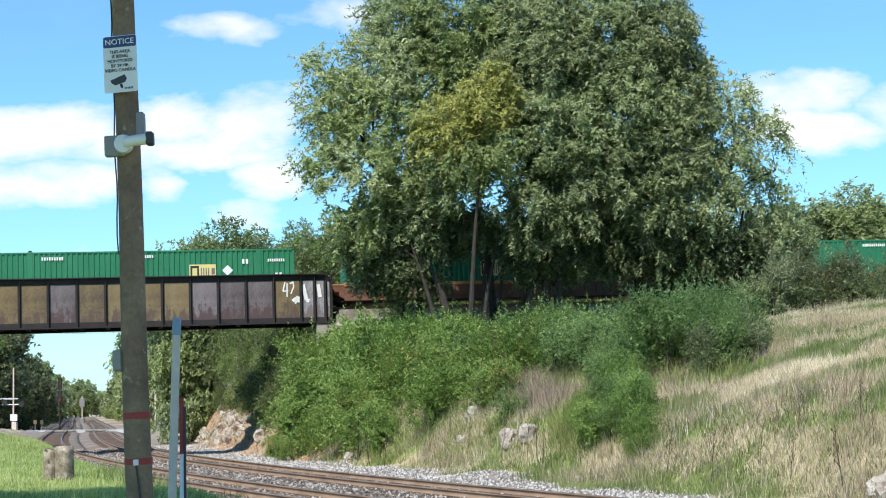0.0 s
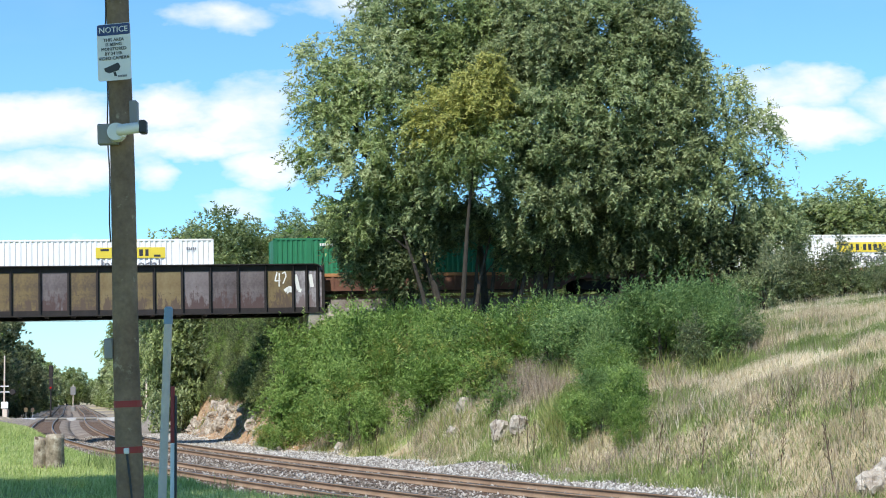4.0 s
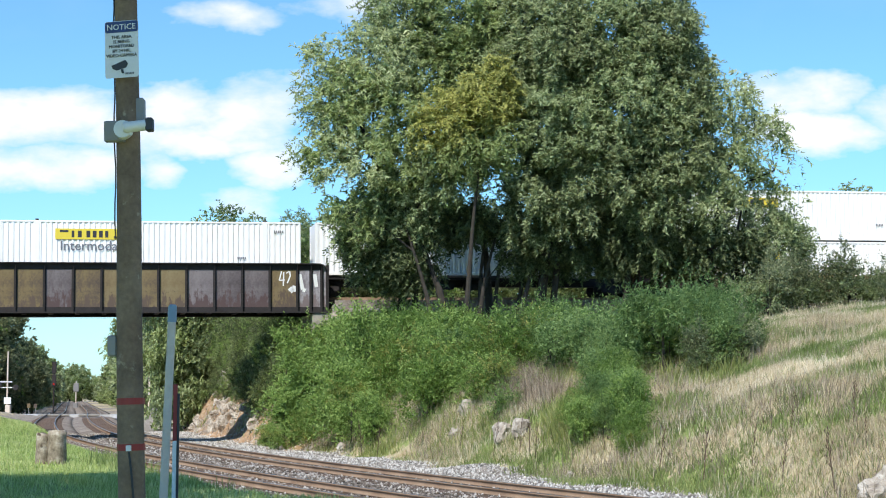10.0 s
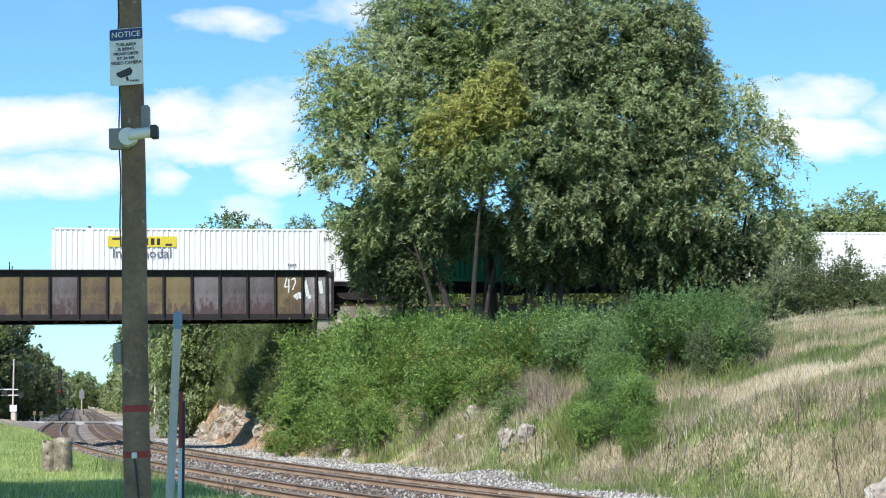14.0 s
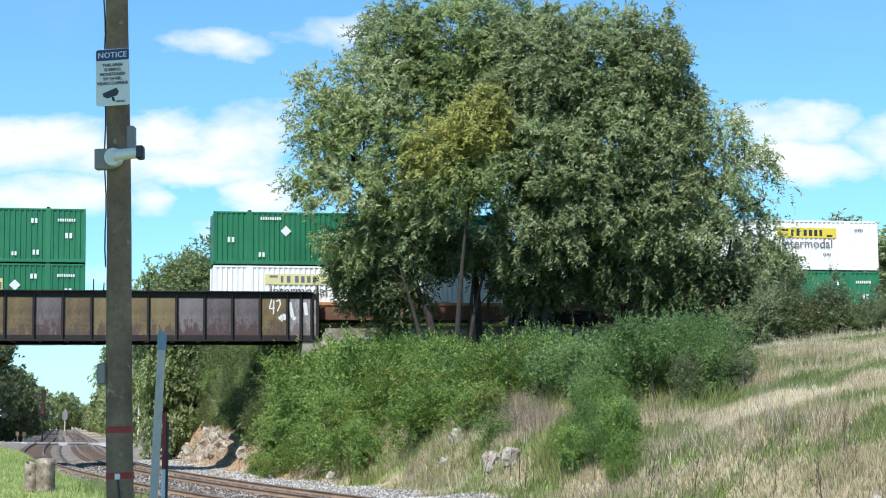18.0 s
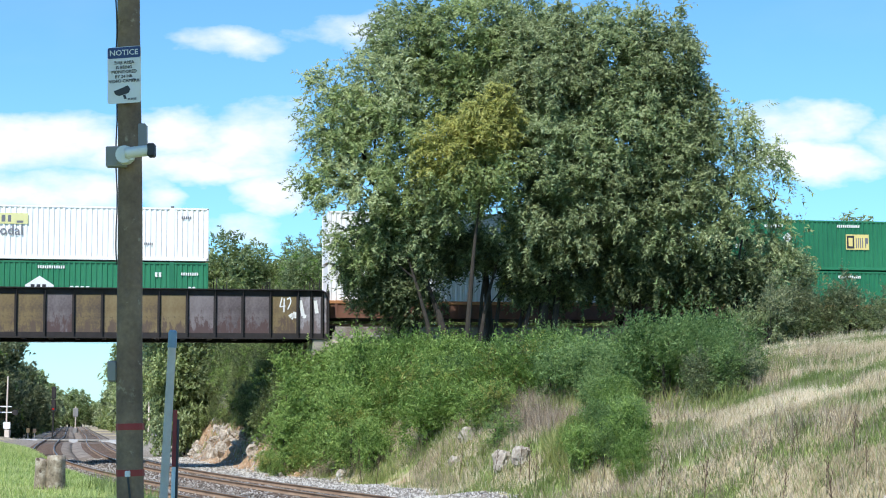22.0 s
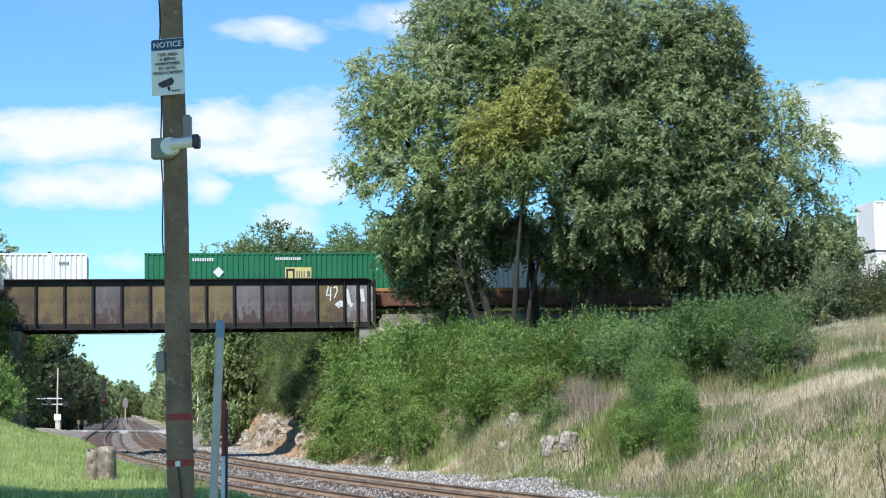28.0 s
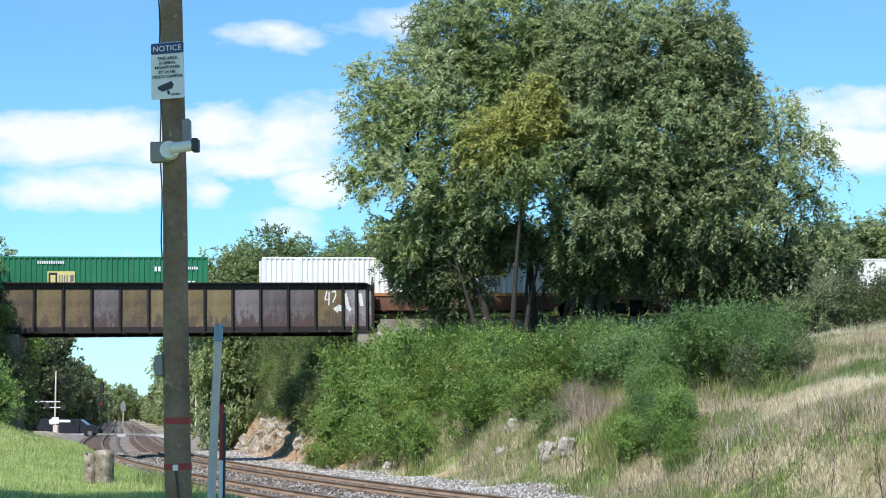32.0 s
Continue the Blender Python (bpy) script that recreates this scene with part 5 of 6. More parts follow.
for y in np.arange(106, 215, 7):       # on the cutting's right side, behind the bridge
    SPOTS.append((float(track_x(y)) + 12.5 + rg.uniform(-0.5, 2), y, rg.uniform(0.55, 0.7), 4))
    SPOTS.append((float(track_x(y)) + 16.0 + rg.uniform(-0.5, 2), y + 3, rg.uniform(0.6, 0.75), 4 if y < 150 else 1))
for x, y, s in ((-56.5, 216, 0.92), (-60, 212, 1.05), (-66, 214, 1.15), (-61, 224, 0.95), (-66, 228, 1.15), (-72, 218, 1.2), (-52.4, 227, 0.6), (-54.8, 217, 0.84), (-59, 233, 1.0)):
    SPOTS.append((x, y, s, 0 if s < 0.9 else 1))
# Far tree tops are capped by bearing from EYE, to fit the camera's view.
VIEW_SLOPE, VIEW_RISE = (-0.27, -0.244, -0.236, -0.2254, -0.2215, -0.213, -0.2045, -0.1955, -0.191, -0.187, -0.184), (0.068, 0.056, 0.043, 0.032, 0.0225, 0.0195, 0.019, 0.014, 0.010, 0.012, 0.06)
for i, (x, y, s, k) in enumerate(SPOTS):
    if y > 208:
        rise = min(float(np.interp((x + e * s) / y, VIEW_SLOPE, VIEW_RISE)) for e in (-2.2, 0, 2.2))
        # Beyond 290 m the paler, haze-coloured tree is used.
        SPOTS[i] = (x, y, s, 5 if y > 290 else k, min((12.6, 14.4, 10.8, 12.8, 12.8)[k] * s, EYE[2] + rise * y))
BEHIND = ((-15.9, 130, 0.95, 16.6), (-18.8, 131, 0.8, 15.8), (-13.2, 132, 0.8, 15.8), (-10.0, 130, 0.66, 16.4), (-7.4, 131, 0.8, 15.2), (-4.0, 129, 0.85, 15.6), (0.5, 130, 0.85, 15.5), (5, 130, 0.85, 15.5),
          (10, 131, 0.9, 16.0), (15, 130, 0.9, 16.0), (20, 131, 0.95, 16.4), (24.5, 129, 0.95, 16.6), (29.6, 130, 1.15, 18.4), (34.5, 131, 1.2, 18.2), (39, 130, 1.2, 18.0))
for x, y, s, top_z in BEHIND:
    SPOTS.append((x, y, s, 3, top_z))
for x, y, s in ((-28.6, 88, 0.74), (-31, 87, 0.8), (-31, 104, 0.95), (-36, 98, 1.0), (-31.5, 112, 0.8)):
    SPOTS.append((x, y, s, 3))
for x, y, s in ((-28.4, 102, 0.55), (-31.0, 109, 0.7), (-33.0, 114, 0.75), (-26.4, 91.2, 0.36), (-27.8, 92.0, 0.45)):
    SPOTS.append((x, y, s, 4))
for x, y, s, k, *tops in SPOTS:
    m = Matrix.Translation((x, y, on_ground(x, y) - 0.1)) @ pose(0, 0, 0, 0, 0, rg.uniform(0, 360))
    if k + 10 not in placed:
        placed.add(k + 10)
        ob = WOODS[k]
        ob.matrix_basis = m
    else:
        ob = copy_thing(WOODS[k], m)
    # Trees given a top are stretched or flattened upright to reach it.
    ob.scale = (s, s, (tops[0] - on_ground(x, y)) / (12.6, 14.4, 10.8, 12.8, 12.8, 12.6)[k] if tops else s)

def on_bank(slope, r):
    """The spot, seen along a slope x = slope * y, that lies r metres up from the foot of the bank."""
    ys = np.linspace(30, 120, 1800)
    d = off_track(slope * ys, ys) - FOOT - r
    y = float(ys[int(np.argmax(d > 0))])
    return slope * y, y


# Boulders.
def boulder(name, x, y, w, d, h, seed, label, sink=0.3, lift=None):
    bm = bmesh.new()
    bmesh.ops.create_icosphere(bm, subdivisions=3, radius=1.0)
    for v in bm.verts:
        n1 = noise.noise(v.co * 1.1 + Vector((seed, 0, 0)))
        n2 = noise.noise(v.co * 3.1 + Vector((0, seed, 0)))
        q = 1 + 0.5 * n1 + 0.28 * n2
        v.co = Vector((v.co.x * w * q, v.co.y * d * q, round(v.co.z * 3.2 * q) / 3.2 * h * 0.4 + v.co.z * h * q * 0.6))
    ob = part(name, bm, M_ROCK)
    z = on_ground(x, y) if lift is None else lift
    ob.matrix_basis = Matrix.Translation((x, y, z + h * (1 - 2 * sink))) @ pose(0, 0, 0, seed * 7 % 20, seed * 11 % 15, seed * 37 % 360)
    return tagged(ob, label, "rock", "rocks of the bank")


for k, (u_, r_, w_, h_) in enumerate(((0.036, 1.5, 0.42, 0.52), (0.047, 1.8, 0.40, 0.46), (0.016, 2.4, 0.30, 0.40), (0.010, 1.5, 0.25, 0.25), (0.249, 0.9, 0.5, 0.3), (0.256, 1.2, 0.4, 0.35), (-0.055, 0.4, 0.3, 0.22), (0.075, 0.3, 0.22, 0.18))):
    x, y = on_bank(u_, r_)
    boulder("boulder", x, y, w_, w_ * 0.8, h_, k + 2, "pale limestone boulder in the dry grass")
rg = np.random.default_rng(21)
for k in range(52):
    y = 100.5 + 0.8 * k + rg.uniform(-0.6, 0.6) if k > 10 else 84 + 0.8 * k
    dd = FOOT + (rg.uniform(-0.9, 1.1) if k > 10 else rg.uniform(-1.2, 0.2))
    x = float(track_x(y)) + dd / float(track_cos(y))
    q = 1 if k > 10 else 0.45
    boulder("boulder", x, y, q * rg.uniform(0.2, 0.5), q * rg.uniform(0.2, 0.45), q * rg.uniform(0.2, 0.6), k + 20, "pale craggy limestone outcrop beside the track", 0.35)


rg = np.random.default_rng(33)
for k in range(34):
    y = 95 + 0.75 * k + rg.uniform(-0.5, 0.5)
    x = float(track_x(y)) + rg.uniform(6.3, 8.3) / float(track_cos(y))
    boulder("boulder", x, y, rg.uniform(0.18, 0.5), rg.uniform(0.2, 0.4), rg.uniform(0.15, 0.42), k + 90, "pale craggy limestone outcrop beside the track", 0.3)


# Level crossing and signals in the distance.
road = part_of("road", M_ROAD, None, lambda bm: box(bm, -110, -34.2, 196, 204, -0.6, -0.035))
tagged(road, "pale asphalt road over the level crossing", "road", kind="structure")
M_YARD = stuff_mat("gravel yard", [(0.09, 0.09, 0.09), (0.22, 0.21, 0.20), (0.62, 0.60, 0.57), (0.80, 0.78, 0.74)], 0.95, 0, 0.13, 1.1, 0.5, 0.05)
def yard(bm):
    for y in range(132, 192, 6):
        right = float(track_x(y)) - TRACK_GAP / float(track_cos(y)) - 2.6
        box(bm, -66, right, y, y + 6, -0.7, -0.33 if y > 150 else -0.36)
lot = part_of("pavement", M_YARD, None, yard)
tagged(lot, "pale gravel and asphalt yard beside the crossing", "pavement", kind="structure")


for offset in (0.0, -TRACK_GAP):
    for d0, d1 in ((-1.7, -0.80), (-0.66, 0.66), (0.80, 1.7)):
        def slab(bm):
            cbox(bm, d0, d1, -4.2, 4.2, -0.16, -0.008, 0.02)
        c = float(track_cos(200))
        sl = -math.sqrt(1 / c ** 2 - 1)
        part_of("crossing_panel", M_CONC, road, slab, "pale concrete crossing panel", m=Matrix.Translation((float(track_x(200)) + c * offset, 200 - sl * c * offset, 0)) @ Matrix.Rotation(-math.atan(sl), 4, "Z"))


def post_at(name, x, y, h, r, mat, label, category):
    t = tagged(new(name), label, category)
    t.matrix_basis = Matrix.Translation((x, y, on_ground(x, y)))
    part_of("mast", mat, t, lambda bm: tube(bm, [(0, 0, -0.1), (0, 0, h)], [r, r * 0.85], 10))
    return t


xs_ = post_at("crossing_signal", -45.9, 187, 6.6, 0.09, M_GALV, "grey level crossing signal mast with lamps", "signal")
part_of("cross_arm", M_SIGN, xs_, lambda bm: box(bm, -2.4, 0.5, -0.05, 0.05, 3.3, 3.42))
part_of("cross_arm", M_MARK, xs_, lambda bm: box(bm, -1.6, 0.6, -0.05, 0.05, 2.7, 2.8))
for x in (-1.9, -0.9, 0.9):
    part_of("lamp_hood", M_BLACK, xs_, lambda bm: tube(bm, [(x, -0.25, 3.0 if x < 0 else 2.75), (x, 0.1, 3.0 if x < 0 else 2.75)], [0.3, 0.3], 14))
part_of("sign_board", M_MARK, xs_, lambda bm: cbox(bm, -0.3, 0.45, -0.16, -0.1, 1.0, 1.7, 0.02), "white sign board")
part_of("control_box", M_GALV, xs_, lambda bm: cbox(bm, -0.1, 0.4, -0.4, 0.3, 0.0, 0.9, 0.02), "pale metal cabinet")
sg = post_at("railway_signal", -48.4, 221, 6.2, 0.10, M_BLACK, "black railway signal mast with a red lamp", "signal")
for z in (6.0, 4.4):
    part_of("signal_head", M_BLACK, sg, lambda bm: cbox(bm, -0.27, 0.27, -0.12, 0.12, z - 0.75, z + 0.75, 0.05))
m_lamp = bpy.data.materials.new("red signal light")
m_lamp.use_nodes = True
_k = Nodes(m_lamp.node_tree)
_e = _k.tree.nodes.new("ShaderNodeEmission")
_e.inputs[0].default_value, _e.inputs[1].default_value = (1.0, 0.03, 0.02, 1), 0.6
_o = _k.tree.nodes.new("ShaderNodeOutputMaterial")
_k.put(_o.inputs[0], _e.outputs[0])
part_of("red_lamp", m_lamp, sg, lambda bm: tube(bm, [(0, -0.16, 3.95), (0, -0.12, 3.95)], [0.11, 0.11], 12), "lit red lamp")
sg2 = post_at("railway_signal", -68.5, 332, 5.2, 0.12, M_GALV, "pale distant railway signal mast", "signal")
part_of("signal_head", M_BOX, sg2, lambda bm: cbox(bm, -0.5, 0.5, -0.12, 0.12, 3.2, 4.8, 0.05))
part_of("cabinet", M_BOX, sg2, lambda bm: cbox(bm, -0.4, 0.4, -0.4, 0.4, 0.0, 1.1, 0.05))
tp = post_at("trackside_pole", -32.6, 198, 8.0, 0.11, M_GALV, "pale grey slender trackside pole", "pole")
part_of("bracket", M_GALV, tp, lambda bm: box(bm, 0.0, 1.6, -0.06, 0.06, 1.9, 2.05))
part_of("cabinet", M_BOX, tp, lambda bm: cbox(bm, 0.2, 1.2, -0.4, 0.4, 0.0, 1.1, 0.03))
for x in (-49.4, -48.6):
    s_ = post_at("small_sign", x, 212, 1.5, 0.05, M_BOX, "small yellow track sign on a post", "sign")
    part_of("plate", M_PANEL_TAN, s_, lambda bm: cbox(bm, -0.2, 0.2, -0.07, -0.05, 1.0, 1.5, 0.01))


line_ = tagged(new("overhead_line"), "thin black overhead wires between two wooden poles", "power line")
for x in (-61.0, -24.0):
    part_of("pole", M_POLE, line_, lambda bm: tube(bm, [(x, 206, on_ground(x, 206) - 0.3), (x, 206, 12.6)], [0.16, 0.11], 10))
for z in (11.6, 12.2):
    part_of("wire", M_INK, line_, lambda bm: tube(bm, [(-61.0 + 37.0 * k / 12, 206, z + 0.4 * ((k - 6) / 6) ** 2 - 0.4) for k in range(13)], [0.022] * 13, 5))


# Grass: blades by the hundred thousand.
def blades(name, pts, tall, wide, lean, material, seed, label):
    rng = np.random.default_rng(seed)
    n = len(pts)
    a = rng.uniform(0, 2 * np.pi, n)
    h = tall * rng.uniform(0.5, 1.4, n)
    w = wide * rng.uniform(0.6, 1.4, n)
    tip = pts + np.stack([np.cos(a * 3.1) * h * lean * rng.uniform(0, 1, n), np.sin(a * 3.1) * h * lean * rng.uniform(0, 1, n), h], -1)
    side = np.stack([np.cos(a) * w, np.sin(a) * w, 0 * w], -1)
    V = np.stack([pts - side, pts + side, tip], 1).reshape(-1, 3)
    ob = from_arrays(name, V, np.arange(3 * n).reshape(n, 3), material)
    return tagged(ob, label, "grass", kind="stuff")


def sow(n, x0, x1, y0, y1, keep, seed, clump=6, spread_=0.16):
    rng = np.random.default_rng(seed)
    c = np.stack([rng.uniform(x0, x1, n // clump), rng.uniform(y0, y1, n // clump)], -1)
    c = c[keep(c[:, 0], c[:, 1], rng)]
    p = (c[:, None] + rng.normal(size=(len(c), clump, 2)) * spread_).reshape(-1, 2)
    return np.concatenate([p, (ground(p[:, 0], p[:, 1]) - 0.03)[:, None]], 1)


def hill(x, y):
    d = off_track(x, y)
    return (d > 5.5 + 1.5 * patch(x, y, 2.4) + 1.3 * step((y - 63) / 10)) & (along_train(x, y)[1] < -4) & (np.abs(x) < 0.27 * y + 2)


blades("dry_grass", sow(900000, -8, 27, 36, 92, lambda x, y, r: hill(x, y) & (r.uniform(size=len(x)) < 0.95 - 0.93 * greenness(x, y)), 31, 7, 0.2), 0.22, 0.011, 0.8, M_DRY, 41, "dry straw-coloured grass covering the bank")
blades("tall_dry_grass", sow(90000, -8, 27, 36, 92, lambda x, y, r: hill(x, y) & (r.uniform(size=len(x)) < 1.6 * patch(x + 5, y, 1.8) - 0.8), 35, 9, 0.22), 0.5, 0.013, 0.6, M_DRY, 45, "tufts of tall bleached grass")
blades("green_weeds", sow(700000, -8, 27, 36, 92, lambda x, y, r: hill(x, y) & (r.uniform(size=len(x)) < 0.06 + 0.85 * greenness(x, y) + 0.3 * step((FOOT + 4 - off_track(x, y)) / 3)), 32, 7, 0.22), 0.24, 0.016, 0.9, M_GRASS, 42, "low green weeds among the dry grass")
blades("brown_grass", sow(260000, -8, 27, 36, 92, lambda x, y, r: hill(x, y) & (r.uniform(size=len(x)) < 1.9 * patch(x - 20, y + 11, 1.9) - 1.05), 39, 8, 0.2), 0.3, 0.011, 0.6, M_BROWN, 49, "brown withered grass among the dry grass")
blades("turf", sow(520000, -24, 1.0, 16, 80, lambda x, y, r: (-(off_track(x, y) + TRACK_GAP) > np.interp(y, [24, 30, 49, 72, 127], [6.4, 6.0, 4.2, 2.9, 4.0]) - 0.9) & (x > -0.27 * y - 4) & (r.uniform(size=len(x)) < 55 / y), 33, 8, 0.16), 0.14, 0.013, 0.8, M_TURF, 43, "green mown turf beside the tracks")
blades("verge_weeds", sow(40000, -9, 3, 22, 44, lambda x, y, r: (np.abs(off_track(x, y) + TRACK_GAP + 4.2) < 1.4) & (r.uniform(size=len(x)) < 1.6 * patch(x, y, 2.0) - 0.5), 34, 10, 0.16), 0.34, 0.012, 0.8, M_GRASS, 44, "ragged weeds along the edge of the ballast")

M_WEED = stuff_mat("tall weeds", [(0.13, 0.16, 0.04), (0.27, 0.31, 0.09), (0.46, 0.46, 0.18)], 0.7, 0, 0.6, 3.0, 0.0, island=0.35, trans=0.35)
blades("dead_brush", sow(20000, -3, 12, 42, 68, lambda x, y, r: hill(x, y) & (r.uniform(size=len(x)) < 2.2 * patch(x * 1.3 + 2, y, 1.3) - 1.0), 36, 12, 0.28), 0.6, 0.012, 0.8, M_BROWN, 46, "brown dead brush at the foot of the bank")

def fringe(x, y, low, high):
    r, e = off_track(x, y) - FOOT, shrub_edge(x / y)
    return hill(x, y) & (r > e + low) & (r < e + high) & (x / y < 0.17)


blades("brush", sow(60000, -8, 14, 44, 92, lambda x, y, r: fringe(x, y, -1.6, 1.4) & (r.uniform(size=len(x)) < 1.7 * patch(x + 3, y, 1.9) - 0.35), 37, 14, 0.24), 0.62, 0.011, 0.9, M_BROWN, 47, "brown dead brush along the edge of the shrubs")
blades("tall_weeds", sow(70000, -8, 14, 44, 92, lambda x, y, r: fringe(x, y, -1.4, 1.6) & (r.uniform(size=len(x)) < 1.3 - 1.6 * patch(x + 3, y, 1.9)), 38, 14, 0.24), 0.7, 0.016, 0.9, M_WEED, 48, "tall yellow-green weeds along the edge of the shrubs")

def spot(u0, r0, wide, deep):
    """A test for a spot on the bank round slope u0, r0 metres up from its foot."""
    return lambda x, y, r: (((x / y - u0) / wide) ** 2 + ((off_track(x, y) - FOOT - r0) / deep) ** 2 < r.uniform(0.2, 1.2, len(x)))


blades("weed_clump", sow(60000, 2, 9, 48, 72, spot(0.073, 2.2, 0.014, 1.0), 51, 14, 0.22), 0.75, 0.016, 0.8, M_WEED, 52, "clump of tall yellow-green weeds beside a shrub")
blades("bramble", sow(60000, 1, 9, 50, 78, spot(0.054, 4.2, 0.018, 1.4), 53, 14, 0.22), 0.8, 0.010, 1.1, M_BROWN, 54, "grey-brown tangle of dead brush above the boulders")
blades("cutting_brush", sow(60000, -30, -6, 88, 150, lambda x, y, r: (np.abs(off_track(x, y) - FOOT - 0.7) < 1.6) & (r.uniform(size=len(x)) < 1.5 * patch(x, y, 3.5) - 0.45), 57, 12, 0.25), 0.55, 0.02, 0.9, M_BROWN, 58, "brown brush on the rocky side of the cutting")
blades("cutting_weeds", sow(60000, -30, -6, 88, 150, lambda x, y, r: (np.abs(off_track(x, y) - FOOT - 0.9) < 1.4) & (r.uniform(size=len(x)) < 1.5 * patch(x + 9, y, 3.0) - 0.65), 59, 12, 0.25), 0.5, 0.022, 0.9, M_WEED, 60, "green weeds on the rocky side of the cutting")
blades("foot_weeds", sow(90000, -9, 14, 48, 94, lambda x, y, r: (np.abs(off_track(x, y) - FOOT - 0.4) < 1.0 * patch(x, y, 3.0)) & (r.uniform(size=len(x)) < 1.5 * patch(x + 40, y, 2.2) - 0.35), 55, 10, 0.16), 0.34, 0.014, 0.8, M_WEED, 56, "bright weeds along the foot of the bank")

# Dead stalks on the bank.
def stalk_bm(bm):
    rng = np.random.default_rng(8)
    tube(bm, [(0, 0, -0.1), (0.03, 0, 0.5), (0.02, 0.02, 0.95), (0.08, 0.01, 1.35)], [0.014, 0.011, 0.009, 0.004], 5)
    for k in range(13):
        z, a = 0.45 + 0.85 * k / 13, k * 2.4 + float(rng.uniform(-0.5, 0.5))
        r = float(rng.uniform(0.04, 0.16)) * (1.5 - z * 0.7)
        tube(bm, [(0.03, 0, z), (0.03 + r * math.cos(a), r * math.sin(a), z + 0.12)], [0.006, 0.003], 4)
        tube(bm, [(0.03 + r * math.cos(a), r * math.sin(a), z + 0.10), (0.03 + r * 1.1 * math.cos(a), r * 1.1 * math.sin(a), z + 0.17)], [0.014, 0.008], 5)
M_STALK = stuff_mat("dead brown stalk", [(0.05, 0.03, 0.02), (0.13, 0.08, 0.05)], 0.9, 0, 5, 30, 0.0)
first = None
rg = np.random.default_rng(77)
for u_, r_ in ((0.046, 0.9), (0.052, 1.1), (0.055, 0.8), (0.125, 0.8), (0.195, 1.2), (0.20, 2.6), (0.205, 3.0), (0.225, 0.9), (0.236, 3.2), (0.243, 2.2), (0.15, 0.6), (0.178, 1.6), (0.012, 1.0), (0.031, 0.7), (-0.043, 0.1), (-0.035, 0.1)):
    x, y = on_bank(u_, r_)
    m = Matrix.Translation((x, y, on_ground(x, y))) @ pose(0, 0, 0, rg.uniform(-8, 8), rg.uniform(-8, 8), rg.uniform(0, 360))
    if first is None:
        first = tagged(part_of("weed_stalk", M_STALK, None, stalk_bm), "dead dark brown seed stalk in the dry grass", "plant", "dead stalks")
        first.matrix_basis = m
    else:
        s = rg.uniform(0.6, 1.3)
        copy_thing(first, m).scale = (s, s, s * rg.uniform(0.8, 1.3))

# The van at the level crossing.
BIGGER = Matrix.Scale(1.13, 4)
van = tagged(new("van"), "dark navy van with a white disc, driving over the crossing", "vehicle")
part_of("body", M_TRUCK, van, lambda bm: prism(bm, [(-2.85, 0.42), (2.8, 0.42), (2.9, 0.6), (2.9, 0.95), (2.72, 1.1), (1.75, 1.22), (1.05, 1.72), (0.6, 1.8), (-2.5, 1.84), (-2.78, 1.7), (-2.9, 1.05), (-2.92, 0.6)], -0.95, 0.95), m=BIGGER)
for y in (-0.962, 0.952):
    part_of("side_window", M_GLASS, van, lambda bm: prism(bm, [(0.35, 1.24), (1.5, 1.24), (0.98, 1.66), (0.4, 1.7)], y, y + 0.01), m=BIGGER)
    part_of("side_panel", M_MARK, van, lambda bm: prism(bm, [(-1.25, 1.47), (0.2, 1.47), (0.2, 1.7), (-1.25, 1.72)], y, y + 0.01), "white panel on the side", m=BIGGER)
    part_of("side_disc", M_MARK, van, lambda bm: tube(bm, [(-1.61, y, 1.52), (-1.61, y + 0.01, 1.52)], [0.27, 0.27], 20), "white disc on the side", m=BIGGER)
part_of("windscreen", M_GLASS, van, lambda bm: prism(bm, [(1.76, 1.23), (1.79, 1.24), (1.10, 1.73), (1.07, 1.72)], -0.82, 0.82), m=BIGGER)
for x in (2.88, -2.93):
    part_of("bumper", M_BLACK, van, lambda bm: cbox(bm, x - 0.06, x + 0.1, -0.93, 0.93, 0.42, 0.62, 0.03), m=BIGGER)
for y in (-0.7, 0.7):
    part_of("headlight", M_GALV, van, lambda bm: cbox(bm, 2.84, 2.915, y - 0.16, y + 0.16, 0.8, 0.95, 0.02), m=BIGGER)
for x in (-1.9, 1.9):
    for y in (-0.82, 0.82):
        w_ = part_of("wheel", M_TYRE, van, lambda bm: tube(bm, [(x, y - 0.15, 0.38), (x, y + 0.15, 0.38)], [0.38, 0.38], 16), m=BIGGER)
        part_of("rim", M_ALLOY, w_, lambda bm: tube(bm, [(x, y - 0.16, 0.38), (x, y + 0.16, 0.38)], [0.2, 0.2], 12), m=BIGGER)


# Ties and loose stones, the nearest stretch piece by piece.
tie_mesh = bpy.data.meshes.new("tie")
_bm = bmesh.new()
cbox(_bm, -1.3, 1.3, -0.115, 0.115, -0.30, -0.172, 0.012)
_bm.to_mesh(tie_mesh)
_bm.free()
tie_mesh.materials.append(M_TIE)
for tr, offset in zip(tracks, (0.0, -TRACK_GAP)):
    y = 34.0
    while y < 178:
        c = float(track_cos(y))
        sl = -math.sqrt(1 / c ** 2 - 1)
        ob = new("tie", tie_mesh)
        ob.parent = tr
        ob.matrix_basis = Matrix.Translation((float(track_x(y)) + c * offset, y - sl * c * offset, 0.0)) @ Matrix.Rotation(-math.atan(sl), 4, "Z") @ pose(0, 0, 0, 0, 0, 0)
        y += 0.53 * c


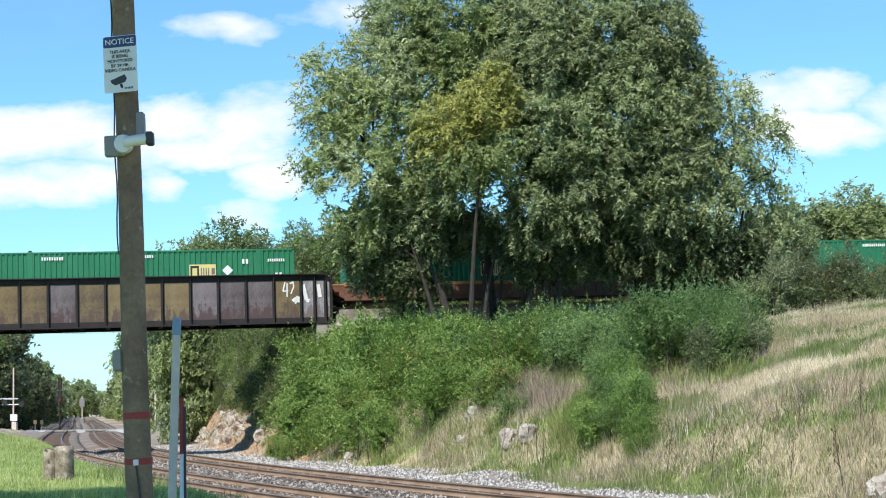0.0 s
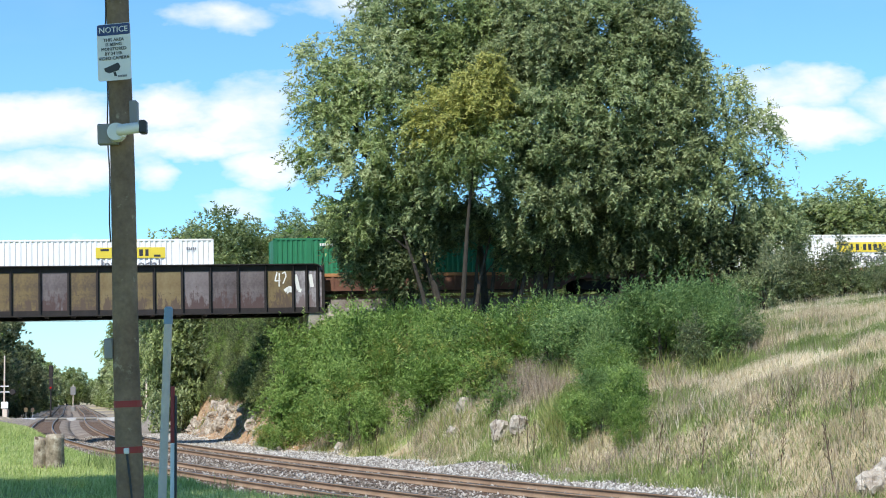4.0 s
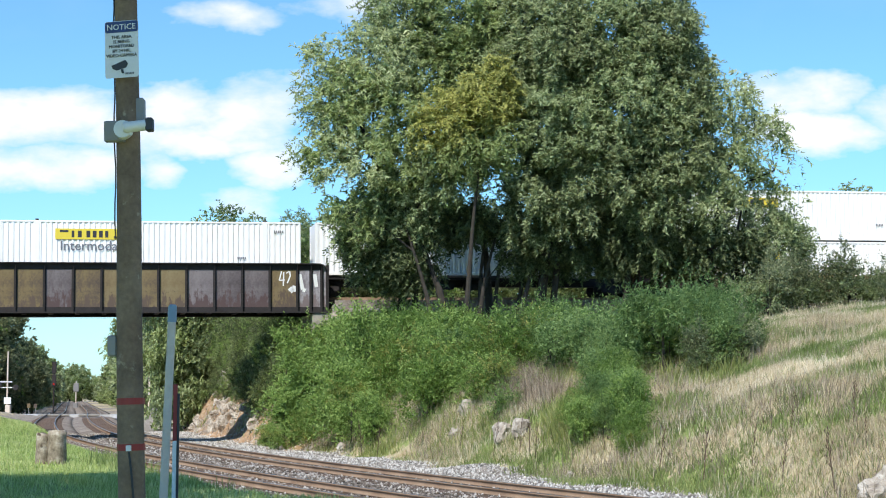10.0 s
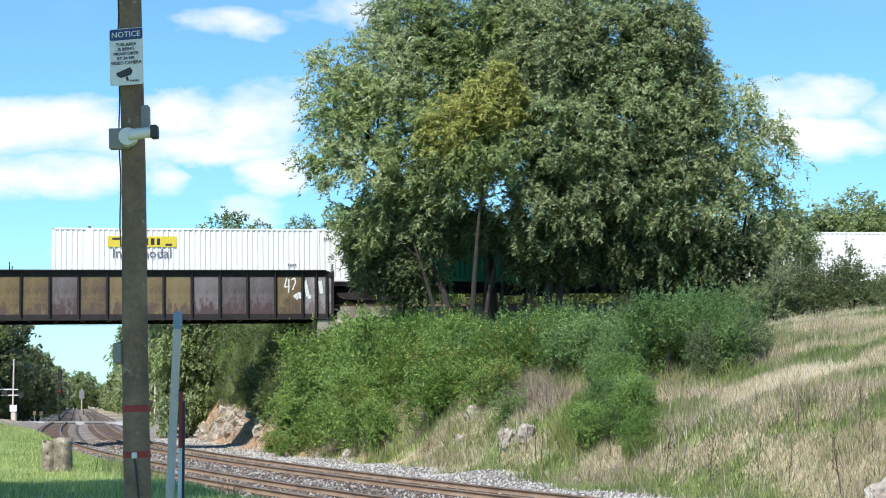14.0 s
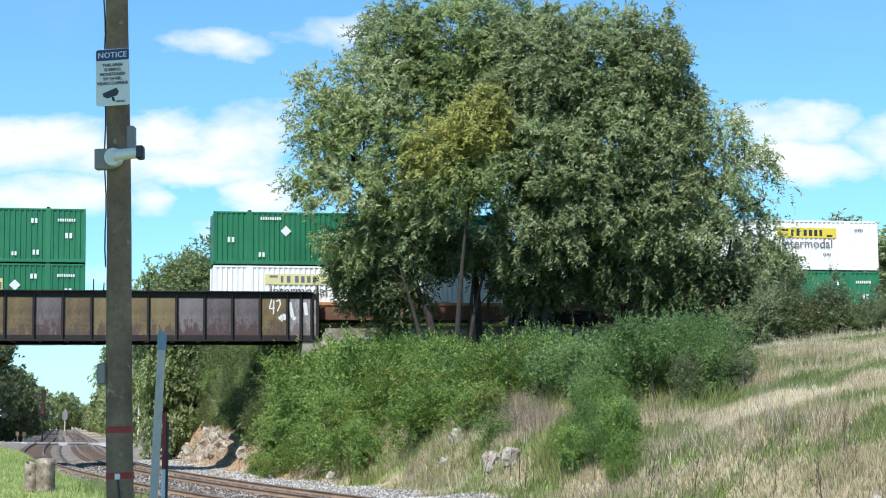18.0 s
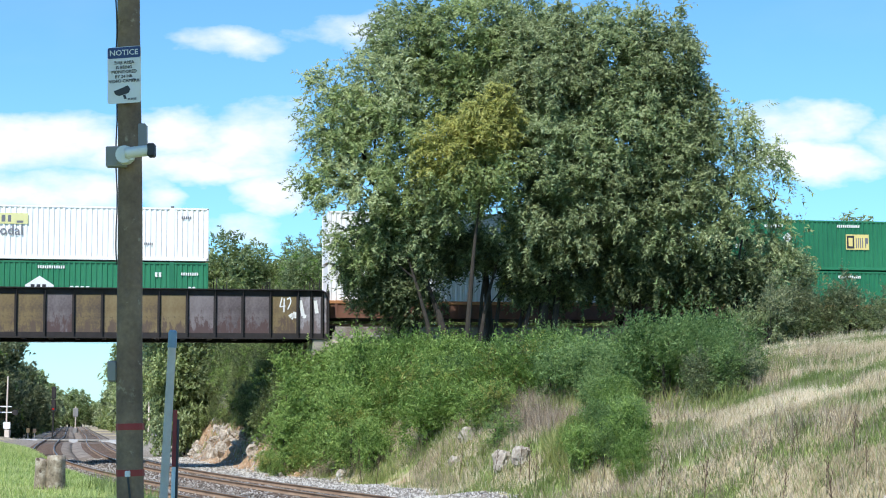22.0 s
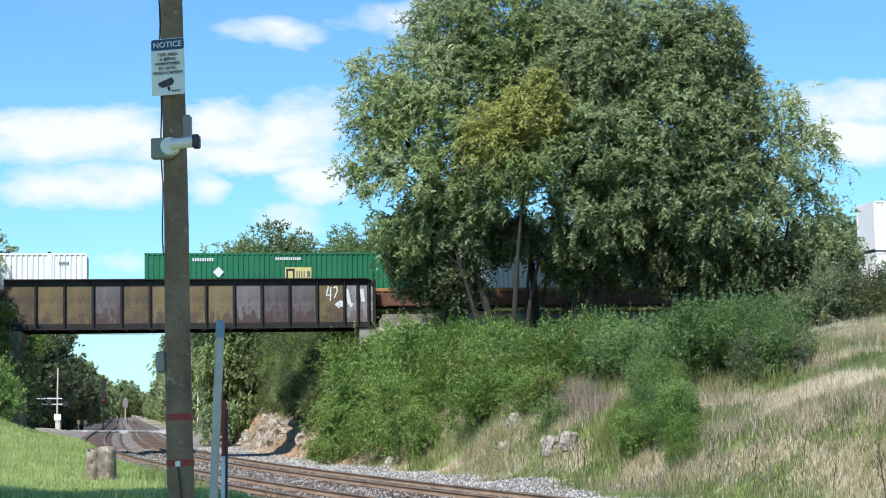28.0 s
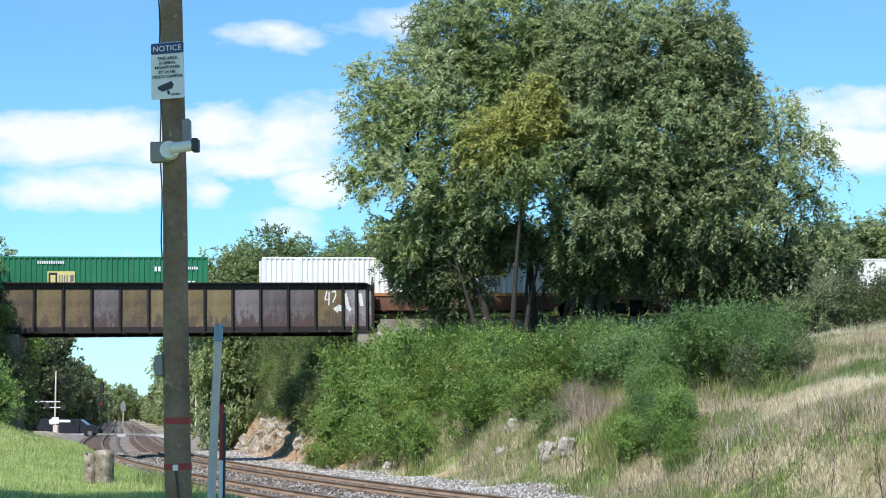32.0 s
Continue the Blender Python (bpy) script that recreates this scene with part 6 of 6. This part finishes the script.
far_ties = []
for offset in (0.0, -TRACK_GAP):
    for y in np.arange(178, 420, 0.6):
        c = float(track_cos(y))
        sl = -math.sqrt(1 / c ** 2 - 1)
        q = np.array([(-1.3, -0.12), (1.3, -0.12), (1.3, 0.12), (-1.3, 0.12)])
        X = float(track_x(y)) + c * offset + q[:, 0] * c + q[:, 1] * sl * c
        Y = y - sl * c * offset - q[:, 0] * sl * c + q[:, 1] * c
        far_ties.append(np.stack([X, Y, np.full(4, -0.185)], -1))
V_ = np.concatenate(far_ties)
tagged(from_arrays("far_ties", V_, np.arange(len(V_)).reshape(-1, 4), M_TIE, tracks[0]), "dark timber ties", kind="stuff")


def stones(name, n, d0, d1, y0, y1, zfun, seed, material, parent=None):
    rng = np.random.default_rng(seed)
    y = y0 + (y1 - y0) * rng.uniform(size=n) ** 1.4
    d = rng.uniform(d0, d1, n)
    c = track_cos(y)
    sl = -np.sqrt(1 / c ** 2 - 1)
    x, yy = track_x(y) + c * d, y - sl * c * d
    s = rng.uniform(0.025, 0.06, n)
    P = np.stack([x, yy, zfun(x, yy, d) + s * 0.4], -1)
    o = np.array([(1, 0, 0), (0, 1, 0), (-1, 0, 0), (0, -1, 0), (0, 0, 1), (0, 0, -1)], float)
    V = P[:, None] + (o[None] + rng.normal(size=(n, 6, 3)) * 0.22) * s[:, None, None]
    f = np.array([(0, 1, 4), (1, 2, 4), (2, 3, 4), (3, 0, 4), (1, 0, 5), (2, 1, 5), (3, 2, 5), (0, 3, 5)])
    F = (f[None] + 6 * np.arange(n)[:, None, None]).reshape(-1, 3)
    return tagged(from_arrays(name, V.reshape(-1, 3), F, material, parent), "loose pale ballast stones", "gravel", kind="stuff")


def bed_z(x, y, d):
    e = np.minimum(np.abs(d), np.abs(d + TRACK_GAP))
    return np.where(e < 1.65, -0.215, np.maximum(-0.215 - (e - 1.65) * 0.247, -0.42))


stones("ballast_stones", 36000, -7.2, 2.6, 34, 110, bed_z, 61, M_FOULED)
stones("verge_stones", 24000, 2.4, 7.0, 34, 125, lambda x, y, d: ground(x, y), 62, M_GRAVEL)


def motions():
    for ob, at, up in ON_TRAIN:
        walk(ob, [(float(t), TRAIN @ Matrix.Translation((at + run(t), 0, up))) for t in range(0, 33, 2)])
    walk(van, [(0.0, pose(-95, 192, -0.33)), (28.0, pose(-73.0, 192, -0.33)), (30.0, pose(-59.2, 192, -0.33)), (31.3, pose(-49.8, 192, -0.33)), (31.6, pose(-47.75, 192, -0.33)), (31.8, pose(-46.65, 192, -0.33)), (32.0, pose(-45.4, 192, -0.33))])


motions()
